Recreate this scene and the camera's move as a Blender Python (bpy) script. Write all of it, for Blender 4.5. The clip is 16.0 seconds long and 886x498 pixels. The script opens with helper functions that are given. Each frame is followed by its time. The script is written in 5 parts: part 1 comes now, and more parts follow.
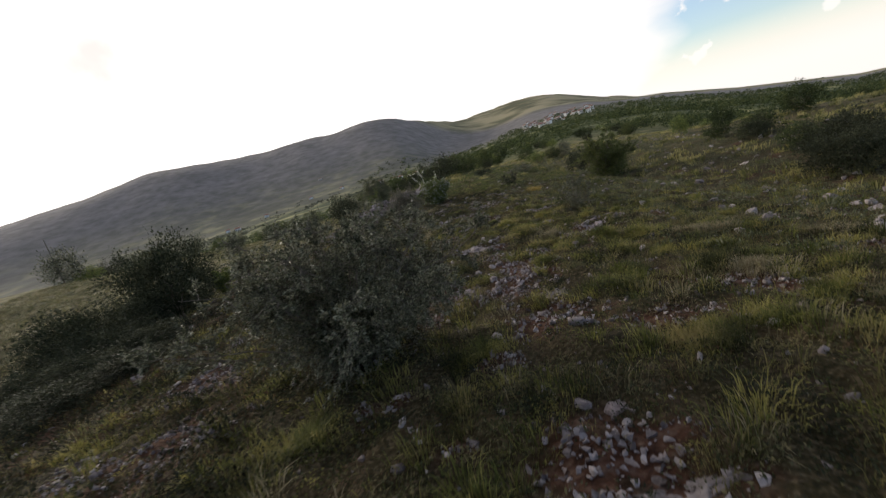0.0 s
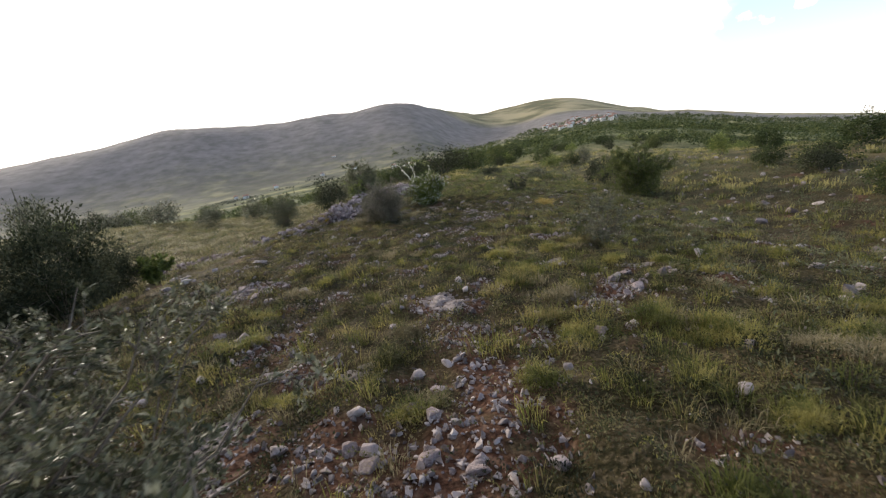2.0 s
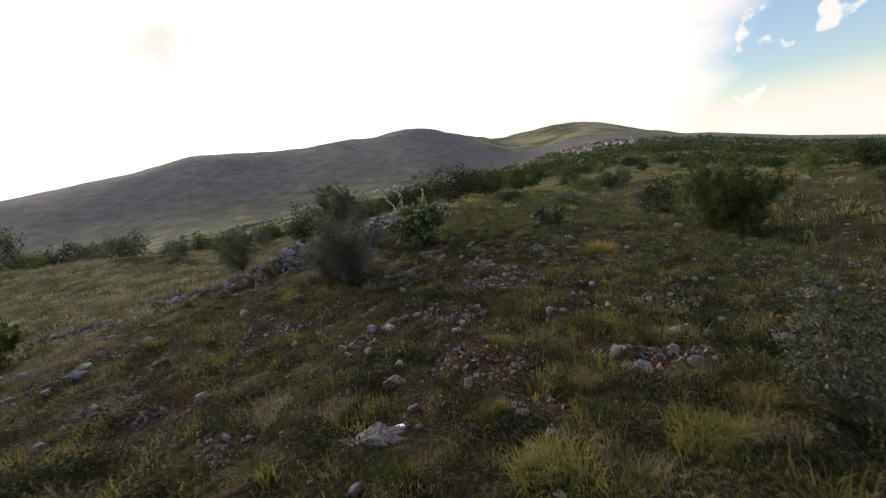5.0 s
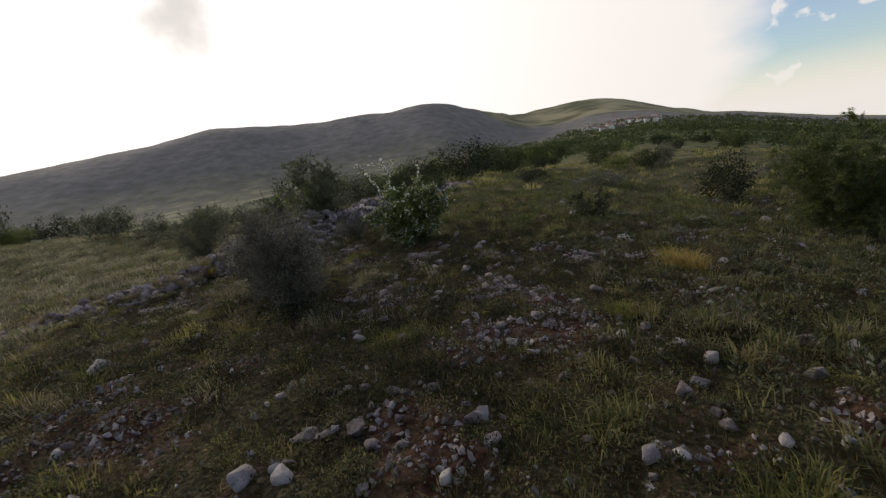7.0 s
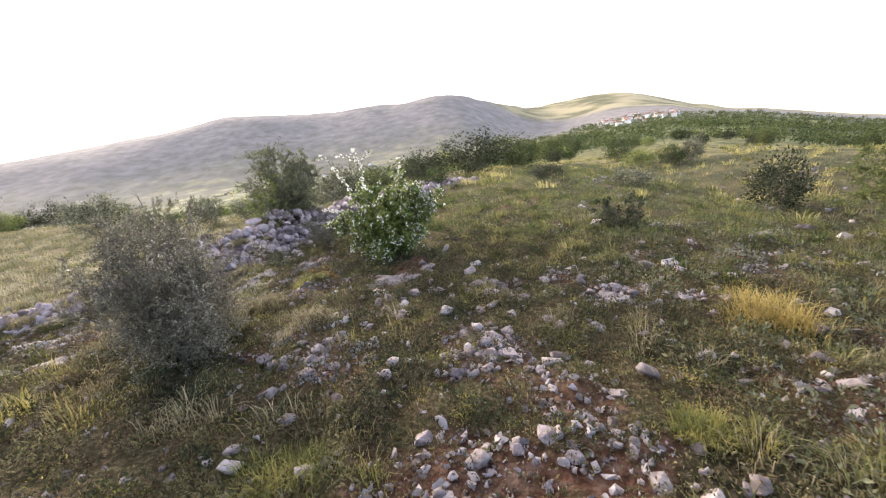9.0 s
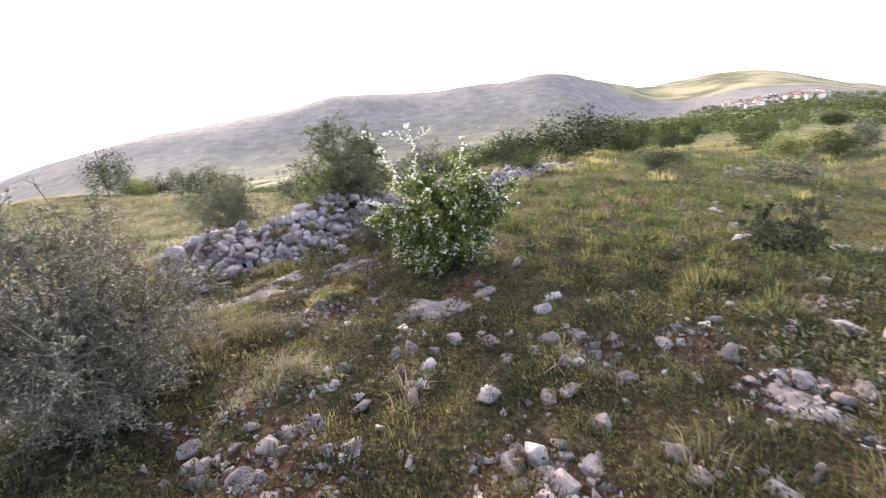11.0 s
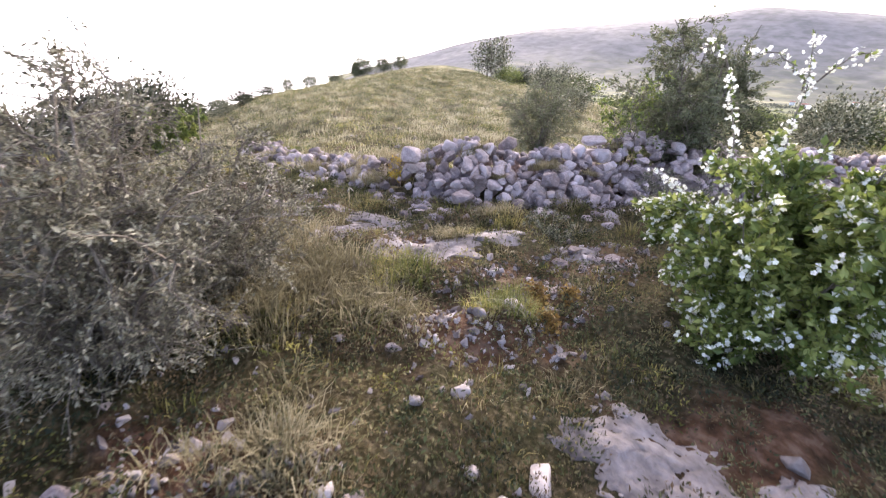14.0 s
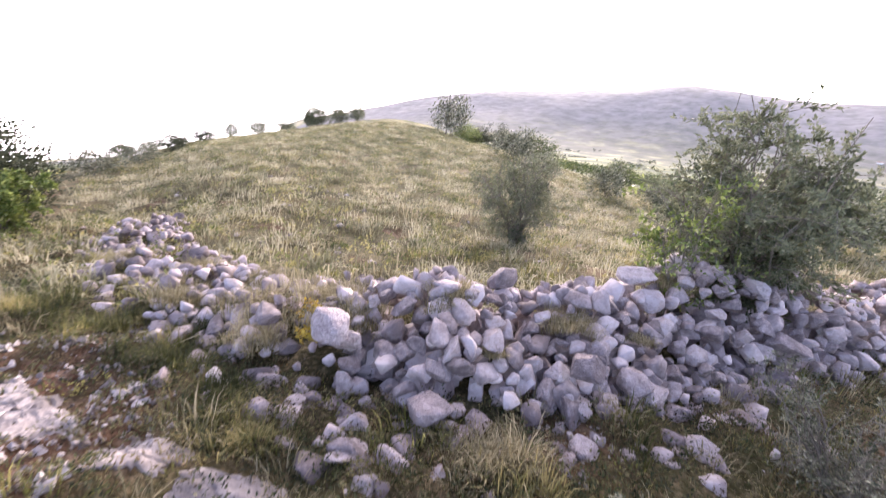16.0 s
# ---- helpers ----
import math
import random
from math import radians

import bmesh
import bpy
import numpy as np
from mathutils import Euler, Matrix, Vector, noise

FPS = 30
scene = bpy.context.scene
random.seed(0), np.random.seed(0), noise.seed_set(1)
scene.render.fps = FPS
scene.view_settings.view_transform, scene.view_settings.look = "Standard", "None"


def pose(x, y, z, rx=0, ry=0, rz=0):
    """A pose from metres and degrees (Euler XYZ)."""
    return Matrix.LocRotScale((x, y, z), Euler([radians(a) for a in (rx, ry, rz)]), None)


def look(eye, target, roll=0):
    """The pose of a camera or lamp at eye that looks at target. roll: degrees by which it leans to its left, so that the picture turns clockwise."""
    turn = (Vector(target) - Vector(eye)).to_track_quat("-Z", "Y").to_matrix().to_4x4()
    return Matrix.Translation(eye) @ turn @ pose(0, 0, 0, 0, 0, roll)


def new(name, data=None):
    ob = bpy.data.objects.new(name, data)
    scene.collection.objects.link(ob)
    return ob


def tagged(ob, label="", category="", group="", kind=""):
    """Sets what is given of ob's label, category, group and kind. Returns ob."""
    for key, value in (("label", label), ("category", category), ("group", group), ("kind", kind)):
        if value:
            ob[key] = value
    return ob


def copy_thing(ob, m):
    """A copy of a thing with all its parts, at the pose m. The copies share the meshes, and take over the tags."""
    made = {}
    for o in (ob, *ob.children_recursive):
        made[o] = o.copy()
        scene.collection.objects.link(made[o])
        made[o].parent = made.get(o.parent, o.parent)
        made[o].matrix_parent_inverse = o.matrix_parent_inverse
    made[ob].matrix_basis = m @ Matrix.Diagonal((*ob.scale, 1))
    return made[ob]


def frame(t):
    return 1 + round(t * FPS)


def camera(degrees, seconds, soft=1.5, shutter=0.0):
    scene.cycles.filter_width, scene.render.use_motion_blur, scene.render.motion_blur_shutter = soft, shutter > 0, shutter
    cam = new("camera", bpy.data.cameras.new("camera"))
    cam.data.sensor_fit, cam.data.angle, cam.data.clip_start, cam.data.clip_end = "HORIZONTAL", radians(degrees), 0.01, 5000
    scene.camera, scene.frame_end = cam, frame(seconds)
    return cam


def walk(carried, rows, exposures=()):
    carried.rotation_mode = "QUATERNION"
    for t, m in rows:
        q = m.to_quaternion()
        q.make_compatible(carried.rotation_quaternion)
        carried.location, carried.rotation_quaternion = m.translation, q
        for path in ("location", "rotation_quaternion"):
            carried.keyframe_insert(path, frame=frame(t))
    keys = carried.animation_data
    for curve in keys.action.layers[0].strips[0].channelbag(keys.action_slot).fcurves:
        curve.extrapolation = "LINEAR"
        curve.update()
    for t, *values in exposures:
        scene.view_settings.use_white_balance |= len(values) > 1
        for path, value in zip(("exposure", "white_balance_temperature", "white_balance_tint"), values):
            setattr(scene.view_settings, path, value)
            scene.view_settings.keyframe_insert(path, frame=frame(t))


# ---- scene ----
cam = camera(90.3, 16.0, soft=1.25, shutter=0.2)
PATH = [
    (0.0, -0.000, -0.000, 1.548, 76.42, 16.35, -3.15),
    (0.5, 0.173, 0.929, 1.530, 77.63, 11.83, -3.89),
    (1.0, 0.382, 1.682, 1.410, 71.61, 12.22, -5.39),
    (1.5, 0.647, 2.407, 1.451, 77.19, 12.56, -2.83),
    (2.0, 0.802, 3.165, 1.369, 75.76, 9.86, -0.86),
    (2.5, 0.909, 3.941, 1.397, 72.26, 9.03, 0.81),
    (3.0, 0.958, 4.694, 1.387, 77.99, 6.43, 0.43),
    (3.5, 1.034, 5.506, 1.283, 78.98, 9.74, -0.31),
    (3.7, 1.058, 5.834, 1.222, 79.36, 11.10, -0.65),
    (5.8, 1.348, 9.698, 0.890, 78.11, 8.29, 3.81),
    (6.0, 1.294, 9.983, 0.862, 77.15, 7.40, 3.75),
    (6.5, 1.394, 10.633, 0.808, 77.49, 8.62, 4.65),
    (7.0, 1.428, 11.255, 0.767, 76.62, 9.40, 3.76),
    (7.5, 1.455, 11.751, 0.735, 75.03, 7.68, 2.77),
    (8.0, 1.546, 12.314, 0.706, 74.96, 7.76, 0.75),
    (8.5, 1.584, 12.694, 0.744, 75.13, 7.27, 1.12),
    (8.7, 1.620, 12.839, 0.714, 75.87, 7.60, 2.96),
    (10.8, 1.696, 14.670, 0.501, 73.29, 8.01, 13.71),
    (11.0, 1.685, 14.752, 0.550, 75.20, 7.31, 17.93),
    (11.5, 1.753, 15.117, 0.451, 74.24, 6.70, 32.83),
    (12.0, 1.812, 15.385, 0.466, 76.00, 3.76, 42.63),
    (12.5, 1.782, 15.733, 0.432, 71.68, 5.04, 45.78),
    (13.0, 1.780, 16.039, 0.544, 71.52, 3.79, 57.19),
    (13.5, 1.510, 16.295, 0.513, 70.48, -4.70, 63.15),
    (14.0, 1.071, 16.687, 0.504, 66.50, -2.64, 62.73),
    (14.5, 0.665, 16.984, 0.622, 70.34, -3.70, 68.06),
    (15.0, 0.164, 17.127, 0.614, 68.39, -11.94, 70.29),
    (15.5, -0.473, 17.501, 0.587, 66.12, -6.57, 63.99),
    (16.0, -0.997, 17.751, 0.670, 73.05, -6.19, 57.62),
]
EXPOSURES = [(0.0, -1.4, 6620, 12), (0.5, -1.3, 6670, 12), (1.0, -1.16, 6720, 12), (1.5, -0.7, 6720, 12), (2.0, -0.65, 6720, 12), (2.5, -0.1, 6820, 13), (3.0, 0.25, 6920, 15), (3.5, -0.25, 6870, 14), (5.8, -1.65, 6670, 12), (7.0, -1.75, 6670, 12), (7.5, -1.4, 6720, 13), (8.0, -0.35, 6820, 14), (8.5, 0.4, 6870, 16), (11.0, 0.62, 6750, 19), (11.5, 0.72, 6700, 19), (12.0, 0.72, 6650, 20), (12.5, 0.72, 6600, 21), (13.5, 0.67, 6500, 22), (14.5, 0.87, 6400, 24), (15.0, 0.97, 6400, 25), (15.5, 0.87, 6350, 25), (16.0, 0.88, 6350, 27)]
walk(cam, [(t, pose(x, y, z, rx, ry, rz)) for t, x, y, z, rx, ry, rz in PATH], EXPOSURES)

# ---- light: low sun behind thin cloud, ahead of the walker and to his left ----
SUN_AZ, SUN_EL = 41.0, 18.5          # degrees left of the y axis, degrees above the horizon
sun_dir = Vector((-math.sin(radians(SUN_AZ)) * math.cos(radians(SUN_EL)), math.cos(radians(SUN_AZ)) * math.cos(radians(SUN_EL)), math.sin(radians(SUN_EL))))
sun = new("sun", bpy.data.lights.new("sun", "SUN"))
sun.data.energy, sun.data.angle, sun.data.color = 5.6, radians(8.0), (1.0, 0.91, 0.78)
sun.matrix_world = look((0, 0, 60), Vector((0, 0, 60)) - sun_dir)

world = bpy.data.worlds.new("sky")
scene.world = world
world.use_nodes = True
wn, wl = world.node_tree.nodes, world.node_tree.links
sky = wn.new("ShaderNodeTexSky")
sky.sky_type, sky.sun_disc = "NISHITA", False
sky.sun_elevation, sky.sun_rotation = radians(SUN_EL), radians(-SUN_AZ)
sky.air_density, sky.dust_density, sky.ozone_density = 1.0, 0.0, 3.0
geo = wn.new("ShaderNodeTexCoord")
dot = wn.new("ShaderNodeVectorMath")
dot.operation = "DOT_PRODUCT"
dot.inputs[1].default_value = sun_dir
wl.new(geo.outputs["Generated"], dot.inputs[0])
cloud_noise = wn.new("ShaderNodeTexNoise")
cloud_noise.inputs["Scale"].default_value, cloud_noise.inputs["Detail"].default_value = 3.0, 6.0
stretch = wn.new("ShaderNodeMapping")
stretch.inputs["Scale"].default_value = (1.0, 1.0, 3.0)
wl.new(geo.outputs["Generated"], stretch.inputs["Vector"])
wl.new(stretch.outputs["Vector"], cloud_noise.inputs["Vector"])
def math_node(op, a, b=None, c=None):
    nd = wn.new("ShaderNodeMath")
    nd.operation = op
    for i, v in enumerate((a, b, c)):
        if v is None:
            continue
        if isinstance(v, (int, float)):
            nd.inputs[i].default_value = v
        else:
            wl.new(v, nd.inputs[i])
    return nd.outputs[0]


def grey_ramp(fac, lo, hi):
    nd = wn.new("ShaderNodeMapRange")
    nd.interpolation_type = "SMOOTHSTEP"
    nd.inputs["From Min"].default_value, nd.inputs["From Max"].default_value = lo, hi
    wl.new(fac, nd.inputs["Value"])
    return nd.outputs["Result"]


split = wn.new("ShaderNodeSeparateXYZ")
wl.new(geo.outputs["Generated"], split.inputs[0])
toward = dot.outputs["Value"]
glow = math_node("POWER", math_node("MAXIMUM", toward, 0.0), 3.0)
veil = grey_ramp(math_node("ADD", math_node("MULTIPLY", toward, 1.0), math_node("MULTIPLY", cloud_noise.outputs["Fac"], 0.25)), 0.36, 0.53)     # thin bright cloud round the sun
low = grey_ramp(split.outputs["Z"], 0.10, -0.04)                                # pale haze along the horizon
puff_noise = wn.new("ShaderNodeTexNoise")
puff_noise.inputs["Scale"].default_value, puff_noise.inputs["Detail"].default_value = 15.0, 5.0
wl.new(geo.outputs["Generated"], puff_noise.inputs["Vector"])
puffs = math_node("MULTIPLY", grey_ramp(puff_noise.outputs["Fac"], 0.575, 0.66), 0.85)
cover = math_node("MAXIMUM", math_node("MAXIMUM", math_node("MAXIMUM", veil, 0.2), math_node("MULTIPLY", low, 0.9)), puffs)
rag = math_node("MULTIPLY_ADD", puff_noise.outputs["Fac"], 0.0035, -0.00175)
CLOUD_AZ, CLOUD_EL = 30.5, 16.2          # one small grey cloud below the sun
near_cloud = wn.new("ShaderNodeVectorMath")
near_cloud.operation = "DOT_PRODUCT"
near_cloud.inputs[1].default_value = (-math.sin(radians(CLOUD_AZ)) * math.cos(radians(CLOUD_EL)), math.cos(radians(CLOUD_AZ)) * math.cos(radians(CLOUD_EL)), math.sin(radians(CLOUD_EL)))
wl.new(geo.outputs["Generated"], near_cloud.inputs[0])
grey = math_node("MULTIPLY", grey_ramp(math_node("ADD", near_cloud.outputs["Value"], rag), 0.9972, 0.9999), 0.42)
bright = math_node("ADD", math_node("MULTIPLY_ADD", glow, 12.0, 8.5), math_node("MULTIPLY", grey_ramp(split.outputs["Z"], 0.75, 0.22), 11.0))      # brightest low down and round the sun
white = wn.new("ShaderNodeVectorMath")
white.operation = "SCALE"
white.inputs[0].default_value = (1.0, 0.965, 0.925)
wl.new(math_node("MULTIPLY", bright, math_node("SUBTRACT", 1.0, grey)), white.inputs["Scale"])
mixc = wn.new("ShaderNodeMixRGB")
wl.new(cover, mixc.inputs["Fac"])
blue = wn.new("ShaderNodeVectorMath")
blue.operation = "MULTIPLY"
blue.inputs[1].default_value = (2.1, 2.4, 2.75)
wl.new(sky.outputs["Color"], blue.inputs[0])
wl.new(blue.outputs["Vector"], mixc.inputs["Color1"])
wl.new(white.outputs["Vector"], mixc.inputs["Color2"])
bg = wn["Background"]
bg.inputs["Strength"].default_value = 0.15
wl.new(mixc.outputs["Color"], bg.inputs["Color"])


# ---- materials ----
def material(name, colours, scale=4.0, rough=0.85, bump=0.3, bump_scale=40.0, island=0.0, objrand=0.0, spec=0.25, through_light=0.0, detail=6.0, gain=1.0):
    """A noise mix of two or three colours, with a finer second noise, bump and random variation from piece to piece."""
    m = bpy.data.materials.new(name)
    m.use_nodes = True
    n, l = m.node_tree.nodes, m.node_tree.links
    b = n["Principled BSDF"]
    tc = n.new("ShaderNodeTexCoord")
    at = n.new("ShaderNodeNewGeometry").outputs["Position"] if island or objrand == 0 else tc.outputs["Object"]
    n1, n2 = n.new("ShaderNodeTexNoise"), n.new("ShaderNodeTexNoise")
    n1.inputs["Scale"].default_value, n1.inputs["Detail"].default_value = scale, detail
    n2.inputs["Scale"].default_value, n2.inputs["Detail"].default_value = bump_scale, 5.0
    l.new(at, n1.inputs["Vector"])
    l.new(at, n2.inputs["Vector"])
    mix = n.new("ShaderNodeMath")
    mix.operation = "MULTIPLY_ADD"
    mix.inputs[1].default_value = 0.45
    l.new(n2.outputs["Fac"], mix.inputs[0])
    l.new(n1.outputs["Fac"], mix.inputs[2])
    fac = mix.outputs[0]
    if gain != 1.0:          # stronger patches
        amp = n.new("ShaderNodeMath")
        amp.operation = "MULTIPLY_ADD"
        amp.inputs[1].default_value, amp.inputs[2].default_value = gain, 0.725 * (1 - gain)
        l.new(fac, amp.inputs[0])
        fac = amp.outputs[0]
    if island or objrand:
        src = n.new("ShaderNodeNewGeometry").outputs["Random Per Island"] if island else n.new("ShaderNodeObjectInfo").outputs["Random"]
        jit = n.new("ShaderNodeMath")
        jit.operation = "MULTIPLY_ADD"
        jit.inputs[1].default_value = island or objrand
        l.new(src, jit.inputs[0])
        l.new(fac, jit.inputs[2])
        off = n.new("ShaderNodeMath")
        off.operation = "SUBTRACT"
        off.inputs[1].default_value = (island or objrand) / 2
        l.new(jit.outputs[0], off.inputs[0])
        fac = off.outputs[0]
    cr = n.new("ShaderNodeValToRGB")
    while len(cr.color_ramp.elements) < len(colours):
        cr.color_ramp.elements.new(0.5)
    for i, c in enumerate(colours):
        e = cr.color_ramp.elements[i]
        e.position, e.color = 0.42 + 0.6 * i / (len(colours) - 1), (*c, 1)
    l.new(fac, cr.inputs["Fac"])
    l.new(cr.outputs["Color"], b.inputs["Base Color"])
    b.inputs["Roughness"].default_value = rough
    b.inputs["Specular IOR Level"].default_value = spec
    if bump:
        bp = n.new("ShaderNodeBump")
        bp.inputs["Strength"].default_value, bp.inputs["Distance"].default_value = bump, 0.02
        l.new(n2.outputs["Fac"], bp.inputs["Height"])
        l.new(bp.outputs["Normal"], b.inputs["Normal"])
    if through_light:
        tr = n.new("ShaderNodeBsdfTranslucent")
        ms = n.new("ShaderNodeMixShader")
        ms.inputs["Fac"].default_value = through_light
        l.new(cr.outputs["Color"], tr.inputs["Color"])
        l.new(b.outputs["BSDF"], ms.inputs[1])
        l.new(tr.outputs["BSDF"], ms.inputs[2])
        l.new(ms.outputs["Shader"], n["Material Output"].inputs["Surface"])
    return m


GRASS = material("grass_blades", [(0.030, 0.036, 0.012), (0.115, 0.116, 0.039), (0.285, 0.24, 0.10)], 2.6, 0.7, 0, 3.0, island=0.42, through_light=0.55, gain=2.2)
SLOPE_GRASS = material("slope_grass", [(0.038, 0.05, 0.017), (0.115, 0.128, 0.046), (0.27, 0.24, 0.10)], 1.8, 0.7, 0, 3.0, island=0.4, through_light=0.55, gain=2.0)
GOLD_GRASS = material("golden_grass", [(0.22, 0.16, 0.04), (0.34, 0.25, 0.075), (0.48, 0.38, 0.14)], 2.2, 0.7, 0, 3.0, island=0.5, through_light=0.45)
FAR_GRASS = material("pale_meadow_grass", [(0.075, 0.087, 0.029), (0.225, 0.215, 0.078), (0.42, 0.37, 0.155)], 0.9, 0.7, 0, 3.0, island=0.3, through_light=0.55, gain=2.4)
# pale leaf; haze over the shrubs by wall and crest is in its colour
HAZE_LEAF = material("pale_hazed_leaf", [(0.06, 0.072, 0.04), (0.115, 0.125, 0.07), (0.20, 0.205, 0.12)], 2.0, 0.6, 0, 9.0, island=0.5, through_light=0.4)
HEATH = material("low_heath", [(0.014, 0.018, 0.009), (0.036, 0.04, 0.017), (0.13, 0.08, 0.042)], 1.8, 0.7, 0, 6.0, island=0.4, through_light=0.15, gain=1.6)
GREEN_GRASS = material("green_grass", [(0.06, 0.076, 0.018), (0.158, 0.165, 0.043), (0.34, 0.30, 0.096)], 2.4, 0.65, 0, 3.0, island=0.4, through_light=0.45, gain=2.0)
BROWN_HERB = material("russet_herbs", [(0.026, 0.020, 0.011), (0.082, 0.058, 0.032), (0.19, 0.135, 0.07)], 2.4, 0.7, 0, 6.0, island=0.45, through_light=0.25, gain=1.8)
WEED = material("green_herbs", [(0.022, 0.030, 0.013), (0.072, 0.082, 0.033), (0.205, 0.175, 0.082)], 1.8, 0.6, 0, 6.0, island=0.55, through_light=0.3, gain=1.8)
STRAW = material("dry_grass", [(0.10, 0.087, 0.046), (0.20, 0.172, 0.094), (0.345, 0.295, 0.185)], 1.2, 0.8, 0, 3.0, island=0.5, through_light=0.35, gain=1.5)
FIELD_GRASS = material("field_grass", [(0.11, 0.11, 0.062), (0.25, 0.232, 0.138), (0.42, 0.38, 0.255)], 0.8, 0.75, 0, 3.0, island=0.4, through_light=0.4, gain=2.2)
OLIVE_LEAF = material("grey_green_leaf", [(0.030, 0.036, 0.018), (0.082, 0.088, 0.047), (0.26, 0.255, 0.175)], 2.0, 0.45, 0, 9.0, island=0.6, spec=0.35, through_light=0.25)
BROWN_LEAF = material("brown_olive_leaf", [(0.058, 0.054, 0.034), (0.135, 0.125, 0.08), (0.33, 0.31, 0.225)], 2.0, 0.5, 0, 9.0, island=0.6, spec=0.3, through_light=0.25)
DARK_LEAF = material("dark_leaf", [(0.020, 0.027, 0.015), (0.042, 0.049, 0.027), (0.088, 0.09, 0.052)], 2.0, 0.7, 0, 9.0, island=0.5, spec=0.12, through_light=0.25)
BROOM_LEAF = material("broom_green", [(0.05, 0.07, 0.02), (0.10, 0.125, 0.038), (0.20, 0.21, 0.07)], 2.0, 0.6, 0, 9.0, island=0.5, through_light=0.35)
GREEN_LEAF = material("bright_leaf", [(0.06, 0.088, 0.016), (0.125, 0.16, 0.036), (0.27, 0.30, 0.085)], 3.0, 0.5, 0, 9.0, island=0.55, spec=0.35, through_light=0.35)
FAR_LEAF = material("distant_leaf", [(0.024, 0.038, 0.015), (0.052, 0.072, 0.025), (0.12, 0.135, 0.046)], 0.15, 0.7, 0, 1.0, island=0.5, through_light=0.45)
# scrub greyed towards the hill rock: distance haze put into the leaf colour
HILL_LEAF = material("hazed_scrub", [(0.05, 0.06, 0.045), (0.085, 0.095, 0.075), (0.13, 0.135, 0.11)], 0.02, 0.7, 0, 0.3, island=0.3, through_light=0.3)
PETAL = material("white_petal", [(0.58, 0.57, 0.47), (0.72, 0.71, 0.62), (0.80, 0.79, 0.73)], 5.0, 0.6, 0, 20.0, island=0.4, through_light=0.3)
BARK = material("grey_bark", [(0.075, 0.06, 0.048), (0.14, 0.12, 0.098), (0.22, 0.20, 0.165)], 14.0, 0.9, 0.5, 90.0)
STONE = material("limestone", [(0.155, 0.124, 0.122), (0.275, 0.224, 0.22), (0.40, 0.34, 0.334)], 2.2, 0.92, 0.9, 9.0, objrand=0.5, detail=4.0)
RUBBLE = material("limestone_rubble", [(0.125, 0.099, 0.096), (0.265, 0.217, 0.213), (0.42, 0.358, 0.35)], 9.0, 0.9, 0.4, 45.0, island=0.6)
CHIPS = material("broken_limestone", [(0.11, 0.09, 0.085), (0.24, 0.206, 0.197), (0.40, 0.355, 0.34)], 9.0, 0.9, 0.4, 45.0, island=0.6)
SLAB = material("weathered_bedrock", [(0.06, 0.05, 0.047), (0.205, 0.176, 0.168), (0.34, 0.30, 0.287)], 7.0, 0.9, 1.0, 26.0)


# ---- the lie of the land ----
def smooth(a, b, v):
    u = np.clip((v - a) / (b - a), 0, 1)
    return u * u * (3 - 2 * u)


def near_height(x, y):
    dip = (0.36 * smooth(6.5, 10.5, -x) + 0.45 * smooth(8.5, 12.0, -x) * smooth(11.0, 13.5, y)) * smooth(20.5, 16.5, y)
    x, y = np.clip(x, -7.0, 8.0) / 10, (np.clip(y, -1.0, 27.0) - 10) / 10
    return -dip - 0.64 - 0.478 * x - 0.442 * y - 1.099 * x * x + 0.113 * x * y + 0.255 * y * y - 0.047 * y ** 3 + 0.094 * x * y * y - 0.349 * x * x * y


def wave(x, y, size, seed):
    """Smooth value noise made of turned sines, about -1 to 1."""
    r = np.random.RandomState(seed)
    z = 0
    for k in range(7):
        a, p, s = r.uniform(0, 6.28), r.uniform(0, 6.28), r.uniform(0.6, 1.7) / size
        z = z + np.sin(6.283 * s * (x * np.cos(a) + y * np.sin(a)) + p + 1.3 * np.sin(6.283 * s * 0.6 * (y * np.cos(a) - x * np.sin(a)) + 2 * p))
    return z / 4.0


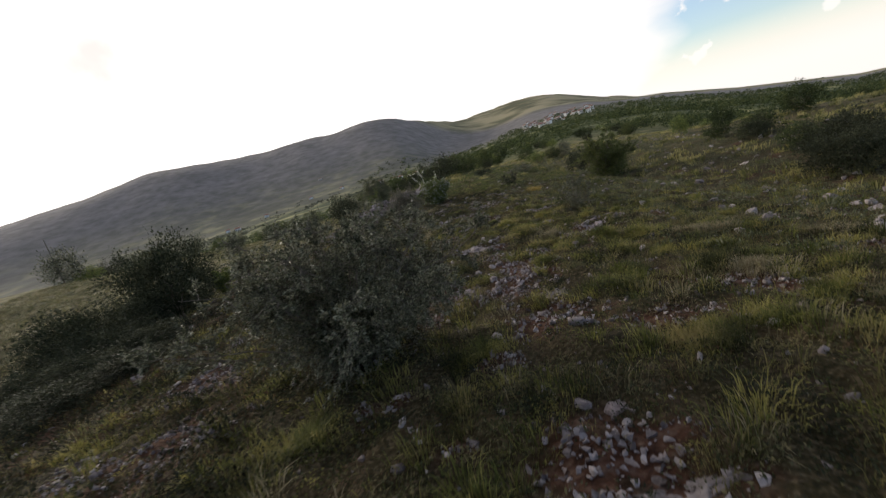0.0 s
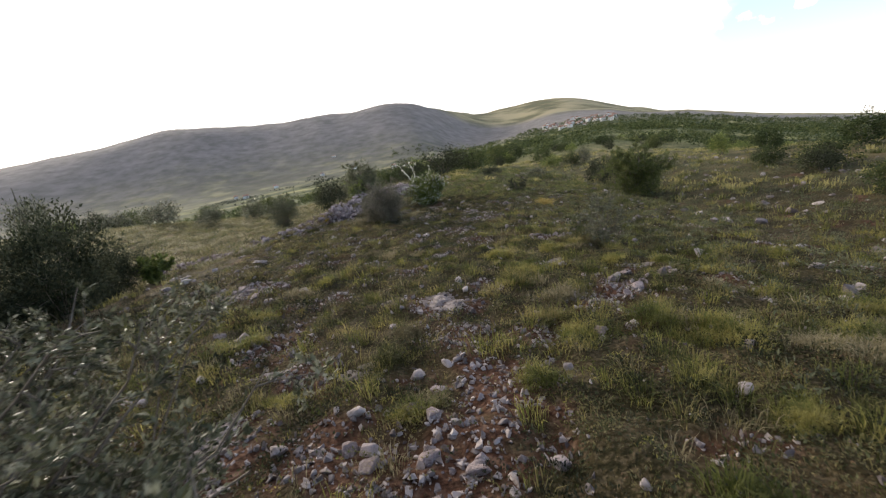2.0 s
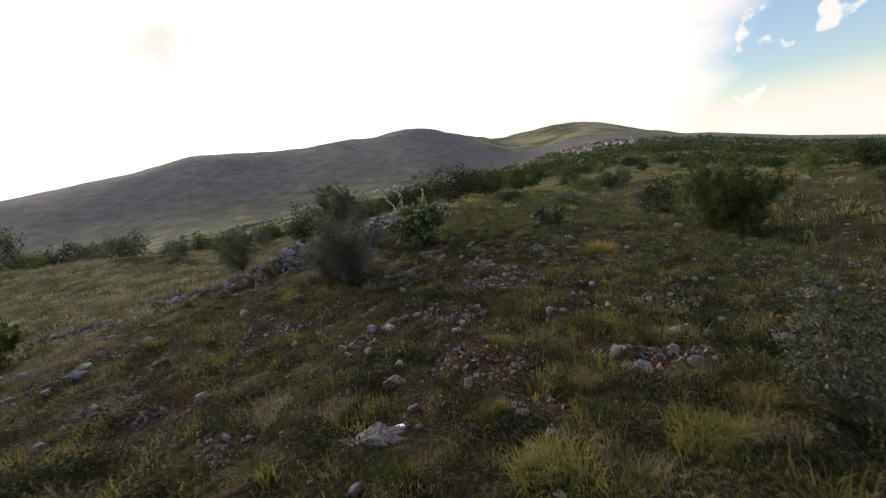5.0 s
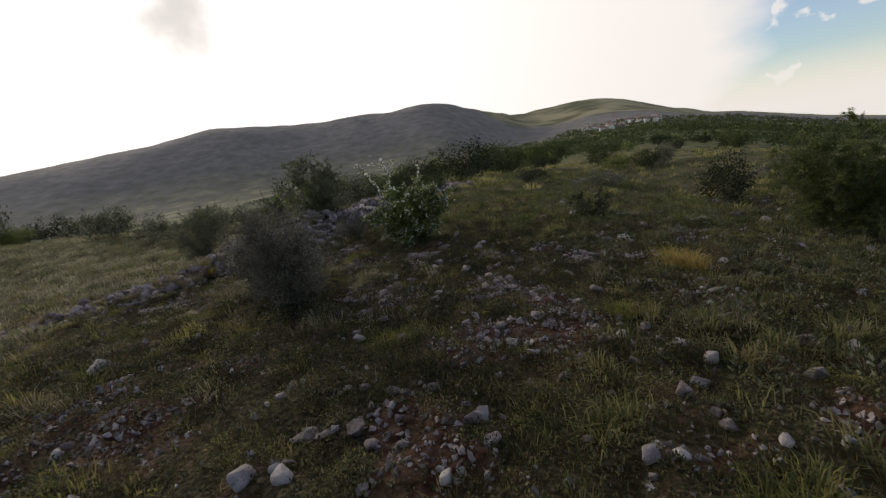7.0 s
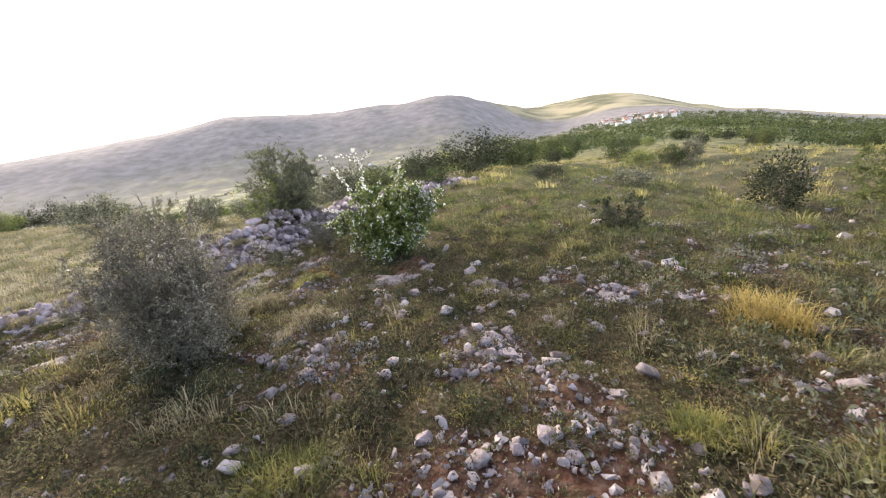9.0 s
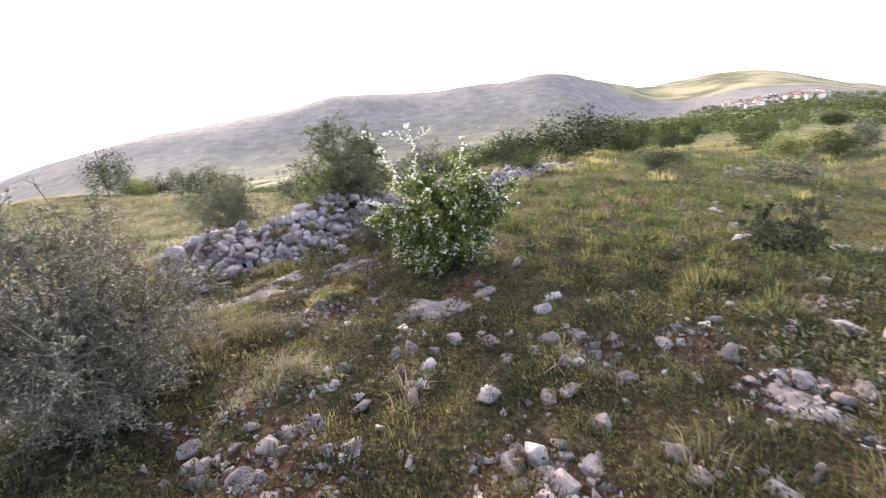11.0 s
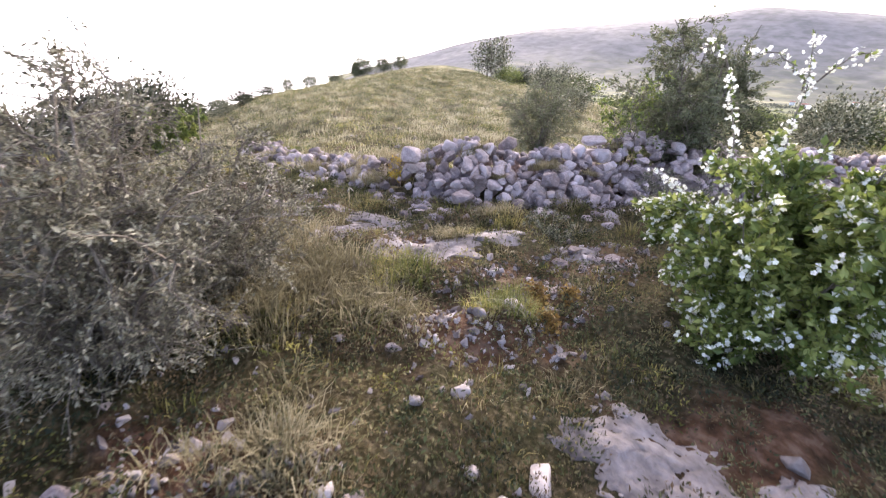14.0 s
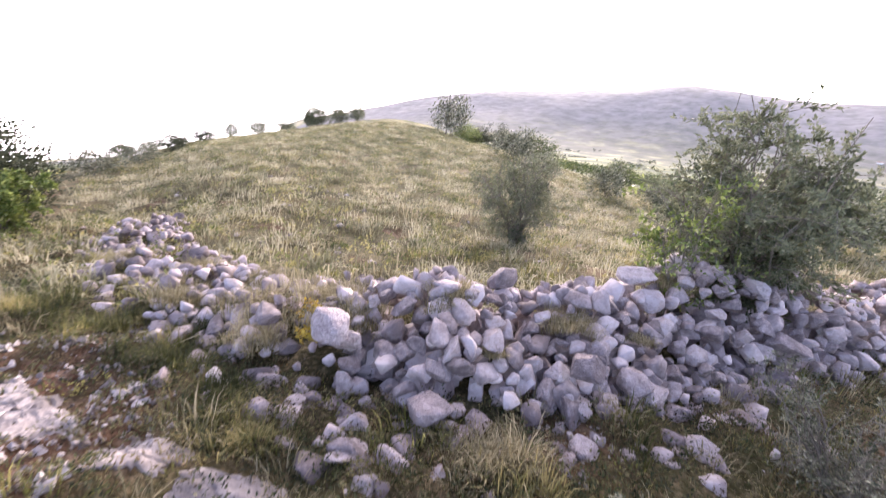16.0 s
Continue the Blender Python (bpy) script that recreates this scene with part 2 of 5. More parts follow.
# worn patches of red earth and gravel: x, y, half-width
PATCHES = [(0.8, 5.5, 0.5), (0.9, 6.3, 0.5), (0.7, 7.2, 0.45), (-0.9, 5.5, 0.5), (-1.3, 7.5, 0.5), (2.3, 7.8, 0.5), (-1.05, 13.6, 0.45), (0.9, 5.9, 0.45), (0.5, 5.2, 0.6), (-0.2, 5.5, 0.5), (0.5, 1.8, 0.45), (-2.7, 3.3, 0.6), (-3.2, 4.8, 0.6), (1.4, 7.0, 0.3), (0.6, 8.1, 0.5), (-2.7, 10.4, 0.6), (2.7, 8.2, 0.5), (1.2, 14.7, 0.45), (2.1, 14.9, 0.4),
           (1.9, 15.5, 0.4), (1.5, 16.0, 0.45), (0.3, 16.0, 0.4), (2.8, 17.3, 0.4), (1.62, 17.5, 0.28), (-0.9, 18.4, 0.5), (-0.5, 17.9, 0.35), (0.6, 18.5, 0.35), (-2.4, 17.3, 0.35), (4.6, 18.8, 0.6), (0.95, 13.15, 0.3), (1.72, 14.7, 0.4),
           (1.2, 12.0, 0.4), (-1.26, 13.8, 0.35), (3.4, 13.4, 0.4), (0.0, 10.0, 0.3), (-1.0, 9.0, 0.4), (2.6, 11.8, 0.35), (-1.8, 14.0, 0.5), (0.75, 3.9, 0.5), (2.6, 3.7, 0.4), (3.6, 15.4, 0.4), (-1.0, 19.2, 0.4), (-3.9, 17.15, 0.45), (-3.35, 17.5, 0.4), (-3.0, 17.15, 0.4), (-2.15, 19.45, 0.25), (-0.7, 17.75, 0.4)]


def bare_amount(x, y):
    """How bare the ground is, from 0 to 1."""
    b = 0.8 * smooth(0.52, 0.92, 0.9 * wave(x, y, 1.7, 21) + 0.45 * wave(x, y, 0.55, 22)) * (np.hypot(x, y - 10) < 60)
    ragged = 0.35 * wave(x, y, 0.5, 23)
    for px, py, w in PATCHES:
        b = np.maximum(b, 0.85 * smooth(1.15, 0.45, np.hypot(x - px, (y - py) * 0.9) / w + 1.5 * ragged))
    return b


CX, CY, EYE_Z = 0.6, 11.0, 0.9
BASE_AZ = [-180, -90, -45, -36, -29, -21, -14, 0, 40, 50, 56, 63, 73, 82, 92, 110, 140, 180]
BASE_EL = [-3.0, -5.2, -4.8, -3.3, -1.7, -0.7, -0.8, -1.8, -2.2, -2.1, -2.0, -2.7, -4.1, -5.5, -7.6, -9.0, -7.0, -3.0]
RIDGE_AZ = [-27, -22, -19, -15, -11, -6, -3.5, -1, 5, 9, 12, 17, 22, 29, 33, 40, 48, 54, 60, 64, 68, 73, 80]
RIDGE_EL = [-1.5, -0.3, 1.3, 2.2, 2.1, 1.7, 2.2, 3.5, 5.1, 4.6, 4.9, 4.7, 4.8, 5.8, 5.2, 4.4, 3.7, 2.9, 1.6, 0.4, -0.9, -2.6, -6.0]

SINK_R = np.log([30, 60, 150, 400, 900, 2500])          # how far the plain lies below the line of sight to its rim
SINK_Z = [2.8, 3.6, 6.5, 10.5, 9.5, 0.0]
FIELD_AZ = [32, 40, 46, 52, 58, 63, 66, 70, 75, 80, 86, 92, 96, 101, 111, 140, 170]
FIELD_LEAN = [0.0, 1.1, 2.2, 3.0, 2.9, 1.6, 1.0, 0.5, -0.2, -1.0, -2.0, -2.9, -3.6, -4.3, -6.6, -5.5, 0.0]


def height(x, y):
    x, y = np.asarray(x, float), np.asarray(y, float)
    dx, dy = x - CX, y - CY
    r = np.hypot(dx, dy) + 1e-6
    az = np.degrees(np.arctan2(-dx, dy))
    z = near_height(x, y) + 0.035 * wave(x, y, 1.1, 3) + 0.034 * wave(x, y, 0.5, 4)
    base = EYE_Z + r * np.tan(np.radians(np.interp(az, BASE_AZ, BASE_EL))) - np.interp(np.log(r), SINK_R, SINK_Z) * (1 - smooth(46, 60, az))
    base = base + smooth(40, 300, r) * 1.2 * wave(x, y, 90, 5)
    base = base + 11 * smooth(600, 1100, r) * np.exp(-((az + 17) / 7) ** 2)
    left = smooth(50, 62, az) * (1 - smooth(150, 170, az))          # the field beyond the wall ends in a crest
    base = base - left * smooth(40, 130, r) * 9.0
    w = smooth(13, 55, r)
    z = z * (1 - w) + base * w
    ex, ey = x + 0.6, y - 17.3          # the field beyond the wall: higher towards the hill, falling away behind the walker
    er = np.hypot(ex, ey)
    lean = np.interp(np.degrees(np.arctan2(-ex, ey)), FIELD_AZ, FIELD_LEAN)
    z = z + np.minimum(er, 42) * np.tan(np.radians(lean)) * smooth(5, 30, er) * smooth(260, 120, er)
    el = sum(np.interp(az + o, RIDGE_AZ, RIDGE_EL) for o in (-2.2, -1.1, 0.0, 1.1, 2.2)) / 5 + 0.12
    inside = smooth(-27, -24, az) * (1 - smooth(74, 80, az))
    crest_r = 1500 + 900 * (1 - smooth(-11, 3, az))
    crest = EYE_Z + crest_r * np.tan(np.radians(el)) + smooth(500, 1200, r) * (4 * wave(x, y, 330, 6) + 2 * wave(x, y, 130, 7))
    rise = smooth(crest_r * 0.45, crest_r, r) ** 1.2
    fall = 1 - 0.35 * smooth(crest_r, crest_r * 2.2, r)
    hill = base + (crest - base) * rise * fall
    return np.where(r > 300, base * (1 - inside) + np.maximum(hill, base - 5) * inside, z)


def mesh_object(name, verts, faces, mat, smooth_shade=True):
    me = bpy.data.meshes.new(name)
    verts, faces = np.asarray(verts, np.float32), np.asarray(faces, np.int32)
    k = faces.shape[1]
    me.vertices.add(len(verts))
    me.vertices.foreach_set("co", verts.ravel())
    me.loops.add(faces.size)
    me.loops.foreach_set("vertex_index", faces.ravel())
    me.polygons.add(len(faces))
    me.polygons.foreach_set("loop_start", np.arange(0, faces.size, k, dtype=np.int32))
    me.polygons.foreach_set("use_smooth", np.full(len(faces), smooth_shade))
    me.update(calc_edges=True)
    me.materials.append(mat)
    return new(name, me)


def ground_material():
    m = bpy.data.materials.new("stony_meadow")
    m.use_nodes = True
    n, l = m.node_tree.nodes, m.node_tree.links
    b = n["Principled BSDF"]
    pos = n.new("ShaderNodeNewGeometry").outputs["Position"]

    def noise_tex(scale, detail=6.0):
        t = n.new("ShaderNodeTexNoise")
        t.inputs["Scale"].default_value, t.inputs["Detail"].default_value = scale, detail
        l.new(pos, t.inputs["Vector"])
        return t.outputs["Fac"]

    def ramp_of(fac, *stops):
        r = n.new("ShaderNodeValToRGB")
        while len(r.color_ramp.elements) < len(stops):
            r.color_ramp.elements.new(0.5)
        for e, (p, c) in zip(r.color_ramp.elements, stops):
            e.position, e.color = p, (*c, 1)
        l.new(fac, r.inputs["Fac"])
        return r.outputs["Color"]

    def blend(fac, a, c):
        x = n.new("ShaderNodeMixRGB")
        l.new(fac, x.inputs["Fac"])
        l.new(a, x.inputs["Color1"])
        l.new(c, x.inputs["Color2"])
        return x.outputs["Color"]

    moss = ramp_of(noise_tex(1.6), (0.36, (0.016, 0.017, 0.007)), (0.5, (0.042, 0.038, 0.014)), (0.64, (0.08, 0.06, 0.028)))
    litter = ramp_of(noise_tex(26.0), (0.38, (0.012, 0.010, 0.006)), (0.5, (0.04, 0.030, 0.017)), (0.64, (0.15, 0.115, 0.074)))
    turf = blend(noise_tex(55.0, 3.0), moss, litter)
    soil = ramp_of(noise_tex(14.0), (0.35, (0.028, 0.011, 0.008)), (0.5, (0.08, 0.036, 0.023)), (0.68, (0.15, 0.095, 0.072)))
    worn = n.new("ShaderNodeAttribute")
    worn.attribute_name = "bare_earth"
    near = blend(worn.outputs["Fac"], turf, soil)
    meadow = ramp_of(noise_tex(0.7, 10.0), (0.38, (0.04, 0.05, 0.018)), (0.5, (0.125, 0.125, 0.05)), (0.63, (0.25, 0.215, 0.10)))
    wide = ramp_of(noise_tex(0.025, 12.0), (0.42, (0.035, 0.05, 0.02)), (0.54, (0.085, 0.10, 0.04)), (0.66, (0.24, 0.235, 0.10)))
    out_r = n.new("ShaderNodeMapRange")
    out_r.inputs["From Min"].default_value, out_r.inputs["From Max"].default_value = 45, 120
    plain = blend(out_r.outputs["Result"], meadow, wide)
    # hill rock paled and greyed: distance haze is put into its colour
    hazed_rock = blend(noise_tex(0.11, 8.0), ramp_of(noise_tex(0.03, 10.0), (0.38, (0.17, 0.16, 0.155)), (0.64, (0.25, 0.23, 0.228))), ramp_of(noise_tex(0.045, 12.0), (0.40, (0.12, 0.122, 0.108)), (0.62, (0.225, 0.21, 0.205))))
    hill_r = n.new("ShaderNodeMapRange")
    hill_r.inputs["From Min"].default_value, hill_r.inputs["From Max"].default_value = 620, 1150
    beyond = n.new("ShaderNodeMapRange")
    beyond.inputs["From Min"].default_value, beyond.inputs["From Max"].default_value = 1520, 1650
    # far hill and plain: grass colour with their sunlit brightness put in
    sunlit_grass = ramp_of(noise_tex(0.008, 9.0), (0.40, (0.12, 0.12, 0.07)), (0.5, (0.24, 0.22, 0.13)), (0.60, (0.34, 0.30, 0.185)))
    woods = blend(hill_r.outputs["Result"], plain, blend(beyond.outputs["Result"], hazed_rock, sunlit_grass))
    far_f = n.new("ShaderNodeVectorMath")
    far_f.operation = "LENGTH"
    l.new(pos, far_f.inputs[0])
    far_r = n.new("ShaderNodeMapRange")
    far_r.inputs["From Min"].default_value, far_r.inputs["From Max"].default_value = 15, 60
    l.new(far_f.outputs["Value"], far_r.inputs["Value"])
    l.new(far_f.outputs["Value"], out_r.inputs["Value"])
    l.new(far_f.outputs["Value"], hill_r.inputs["Value"])
    l.new(far_f.outputs["Value"], beyond.inputs["Value"])
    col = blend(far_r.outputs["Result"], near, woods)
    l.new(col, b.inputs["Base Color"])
    b.inputs["Roughness"].default_value, b.inputs["Specular IOR Level"].default_value = 0.95, 0.1
    bp = n.new("ShaderNodeBump")
    bp.inputs["Strength"].default_value, bp.inputs["Distance"].default_value = 0.9, 0.04
    l.new(noise_tex(30.0), bp.inputs["Height"])
    l.new(bp.outputs["Normal"], b.inputs["Normal"])
    return m


def build_ground():
    rings = np.concatenate([np.arange(0.05, 16, 0.11), np.geomspace(16, 4600, 150)])
    na = 620
    ang = np.linspace(0, 2 * np.pi, na, endpoint=False)
    x = CX + rings[:, None] * np.sin(ang)
    y = CY + rings[:, None] * np.cos(ang)
    v = np.stack([x, y, height(x, y)], -1).reshape(-1, 3)
    i = np.arange(len(rings) - 1)[:, None] * na
    j = np.arange(na)
    k = (j + 1) % na
    f = np.stack([i + j, i + k, i + na + k, i + na + j], -1).reshape(-1, 4)[:, ::-1]
    ob = mesh_object("ground", v, f, ground_material())
    layer = ob.data.attributes.new("bare_earth", "FLOAT", "POINT")
    layer.data.foreach_set("value", bare_amount(v[:, 0], v[:, 1]).astype(np.float32))
    tagged(ob, "stony karst meadow of grass, red earth and gravel", "ground", kind="structure")


build_ground()


# ---- builders ----
def thing(name, at, label, category, group="", kind=""):
    ob = new(name)
    ob.location = at
    ob.empty_display_size = 0.1
    return tagged(ob, label, category, group, kind)


def under(ob, parent):
    ob.parent = parent
    return ob


def tube_arrays(lines, sides=4):
    """Tapered tubes along polylines: each line is (points, radii)."""
    vs, fs, base = [], [], 0
    ca = np.cos(np.arange(sides) * 2 * np.pi / sides)
    sa = np.sin(np.arange(sides) * 2 * np.pi / sides)
    for pts, rad in lines:
        d = np.gradient(pts, axis=0)
        d /= np.linalg.norm(d, axis=1)[:, None] + 1e-9
        u = np.cross(d, (0.31, 0.17, 0.93))
        u /= np.linalg.norm(u, axis=1)[:, None] + 1e-9
        w = np.cross(d, u)
        ring = pts[:, None] + rad[:, None, None] * (u[:, None] * ca[None, :, None] + w[:, None] * sa[None, :, None])
        vs.append(ring.reshape(-1, 3))
        i = base + np.arange(len(pts) - 1)[:, None] * sides
        j = np.arange(sides)
        k = (j + 1) % sides
        fs.append(np.stack([i + j, i + k, i + sides + k, i + sides + j], -1).reshape(-1, 4))
        base += len(pts) * sides
    return np.concatenate(vs), np.concatenate(fs)


def leaf_arrays(pos, along, size, rs, width=0.42):
    """Folded leaves of two quads each: pos and along are arrays, size a number."""
    n = len(pos)
    s = size * rs.uniform(0.6, 1.25, n)[:, None]
    along = along / (np.linalg.norm(along, axis=1)[:, None] + 1e-9)
    side = np.cross(along, rs.normal(size=(n, 3)))
    side /= np.linalg.norm(side, axis=1)[:, None] + 1e-9
    up = np.cross(side, along)
    w = width * s
    p = [pos, pos + along * s * 0.45 + side * w * 0.5 + up * w * 0.18, pos + along * s, pos + along * s * 0.45 - side * w * 0.5 + up * w * 0.18]
    v = np.stack(p, 1).reshape(-1, 3)
    i = np.arange(n)[:, None] * 4
    return v, np.concatenate([i + (0, 1, 2), i + (0, 2, 3)])


def grow(rs, stems, h, rad, levels=(7, 5), droop=0.1, lean=(0, 0), low=0.15):
    """Branch lines, and the places and ways of the twigs' leaves, of a shrub whose base is at the origin."""
    lines, lp, la = [], [], []
    for s in range(stems):
        a = 6.283 * s / stems + rs.uniform(-0.4, 0.4)
        out = rad * rs.uniform(0.15, 1.0)
        top = h * rs.uniform(0.7, 1.0) * (1 - 0.35 * (out / rad) ** 2)
        t = np.linspace(0, 1, 7)[:, None]
        wob = rs.normal(size=(7, 3)) * 0.035 * h * t
        end = np.array([math.cos(a) * out + lean[0] * h, math.sin(a) * out + lean[1] * h, top])
        pts = np.concatenate([end[:2] * t ** 1.15, end[2] * t ** 0.85], 1) + wob + np.array([math.cos(a), math.sin(a), 0]) * 0.05 * rad
        lines.append((pts, np.linspace(0.011, 0.0028, 7) * (h / 1.3) ** 0.7))
        for b in range(levels[0]):
            f = rs.uniform(low, 1.0)
            i = min(int(f * 6), 5)
            p0 = pts[i] + (pts[i + 1] - pts[i]) * (f * 6 - i)
            dr = rs.normal(size=3) + np.array([math.cos(a), math.sin(a), 0.5]) * 0.9
            dr /= np.linalg.norm(dr)
            ln = h * rs.uniform(0.13, 0.30) * (1.15 - 0.6 * f)
            tt = np.linspace(0, 1, 5)[:, None]
            bp = p0 + dr * ln * tt + np.array([0, 0, -droop]) * ln * tt ** 2 + rs.normal(size=(5, 3)) * 0.03 * ln * tt
            lines.append((bp, np.linspace(0.0042, 0.0014, 5) * (h / 1.3) ** 0.6))
            for c in range(levels[1]):
                q = rs.uniform(0.15, 1.0)
                k = min(int(q * 4), 3)
                c0 = bp[k] + (bp[k + 1] - bp[k]) * (q * 4 - k)
                d2 = dr + rs.normal(size=3) * 0.9
                d2 /= np.linalg.norm(d2)
                l2 = ln * rs.uniform(0.25, 0.6)
                m = np.linspace(0, 1, 3)[:, None]
                cp = c0 + d2 * l2 * m + rs.normal(size=(3, 3)) * 0.03 * l2 * m
                lines.append((cp, np.array([0.0022, 0.0016, 0.001]) * (h / 1.3) ** 0.5))
                lp.append((c0, d2 * l2))
    return lines, np.array([p for p, _ in lp]), np.array([d for _, d in lp])


def shrub(name, x, y, h, rad, label, leaf, leaf_size, per_twig, seed, stems=12, levels=(7, 5), width=0.42, lean=(0, 0), low=0.15, category="shrub", group="", sides=3, twigs=True, sink=0.03):
    rs = np.random.RandomState(seed)
    root = thing(name, (x, y, float(height(x, y)) - sink), label, category, group)
    lines, p, d = grow(rs, stems, h, rad, levels, lean=lean, low=low)
    low_enough = (p + d)[:, 2] < 1.02 * h
    p, d = p[low_enough], d[low_enough]
    lines = [ln for ln in lines if ln[0][-1, 2] < 1.04 * h]
    if not twigs:
        lines = [ln for ln in lines if len(ln[0]) > 3]
    v, f = tube_arrays(lines, sides)
    under(mesh_object("trunk", v, f, BARK), root)
    n = len(p) * per_twig
    pos = np.repeat(p, per_twig, 0) + np.repeat(d, per_twig, 0) * rs.uniform(0.05, 1.05, n)[:, None] + rs.normal(size=(n, 3)) * leaf_size * 0.25
    v, f = leaf_arrays(pos, np.repeat(d, per_twig, 0) / (np.linalg.norm(np.repeat(d, per_twig, 0), axis=1)[:, None] + 1e-9) + rs.normal(size=(n, 3)) * 0.75, leaf_size, rs, width)
    v[:, 2] = np.maximum(v[:, 2], 0.0)
    under(mesh_object("crown", v, f, leaf, False), root)
    return root, p, d


def stone_mesh(name, seed, mat, points=13, soft=0.10, flat=False):
    """An angular limestone block of about unit size, its edges worn."""
    r = random.Random(seed)
    bm = bmesh.new()
    for k in range(points):
        d = Vector((r.gauss(0, 1), r.gauss(0, 1), r.gauss(0, 1))).normalized()
        p = 3.6
        t = (abs(d.x) ** p + abs(d.y) ** p + abs(d.z) ** p) ** (-1 / p)
        bm.verts.new(d * t * r.uniform(0.85, 1.12))
    hull = bmesh.ops.convex_hull(bm, input=bm.verts)
    bmesh.ops.delete(bm, geom=list({v for v in hull["geom_interior"] if isinstance(v, bmesh.types.BMVert)}), context="VERTS")
    if not flat:
        bmesh.ops.dissolve_limit(bm, angle_limit=radians(22), verts=bm.verts, edges=bm.edges)
        bmesh.ops.bevel(bm, geom=list(bm.edges), offset=soft * 0.6, segments=1, profile=0.5, affect="EDGES", clamp_overlap=True)
    if not flat:
        bmesh.ops.smooth_vert(bm, verts=bm.verts, factor=0.1, use_axis_x=True, use_axis_y=True, use_axis_z=True)
    bmesh.ops.triangulate(bm, faces=bm.faces)
    bmesh.ops.recalc_face_normals(bm, faces=bm.faces)
    for e in bm.edges:
        e.smooth = e.calc_face_angle(0.0) < 0.42
    me = bpy.data.meshes.new(name)
    bm.to_mesh(me)
    bm.free()
    me.polygons.foreach_set("use_smooth", [not flat] * len(me.polygons))
    me.materials.append(mat)
    return me


STONES = [stone_mesh("stone", 100 + i, STONE, 11 + i % 7, 0.15) for i in range(26)]


def joined(meshes, places, name, mat, shade=False):
    """Many transformed copies of small meshes in one mesh: places is a list of (mesh index, matrix)."""
    cache = []
    for me in meshes:
        co = np.empty(len(me.vertices) * 3, np.float32)
        me.vertices.foreach_get("co", co)
        tri = np.array([p.vertices[:] for p in me.polygons], np.int32)
        cache.append((co.reshape(-1, 3), tri))
    vs, fs, base = [], [], 0
    for i, m in places:
        co, tri = cache[i]
        m = np.array(m)
        vs.append(co @ m[:3, :3].T + m[:3, 3])
        fs.append(tri + base)
        base += len(co)
    return mesh_object(name, np.concatenate(vs), np.concatenate(fs), mat, shade)


# ---- the dry-stone wall ----
FRONT = [(-9.3, 16.9), (-6.5, 17.0), (-4.7, 17.5), (-3.2, 18.4), (-2.55, 19.0), (-2.2, 20.0), (-1.9, 21.5), (-1.4, 23.0), (-0.7, 24.6), (0.3, 27.0), (1.3, 29.0)]
TALL = [0.25, 0.3, 0.4, 0.8, 1.05, 1.1, 1.1, 1.0, 0.75, 0.4, 0.25]
_seg = np.concatenate([[0], np.cumsum([math.dist(a, b) for a, b in zip(FRONT, FRONT[1:])])])
WALL_LEN = float(_seg[-1])


def wall_point(s, depth):
    x = np.interp(s, _seg, [p[0] for p in FRONT])
    y = np.interp(s, _seg, [p[1] for p in FRONT])
    x2 = np.interp(s + 0.2, _seg, [p[0] for p in FRONT])
    y2 = np.interp(s + 0.2, _seg, [p[1] for p in FRONT])
    tx, ty = x2 - x, y2 - y
    ln = math.hypot(tx, ty) + 1e-9
    return float(x - ty / ln * depth), float(y + tx / ln * depth), math.atan2(ty, tx)


PROFILE_D = [-0.1, 0.05, 0.25, 0.55, 0.85, 1.05, 1.3]
PROFILE_Z = [-0.03, 0.10, 0.28, 0.44, 0.46, 0.36, 0.0]


def wall_height(s, depth):
    lump = 1 + 0.16 * math.sin(2.1 * s) + 0.10 * math.sin(5.3 * s + 1)
    return float(np.interp(depth, PROFILE_D, PROFILE_Z) * np.interp(s, _seg, TALL) * lump)


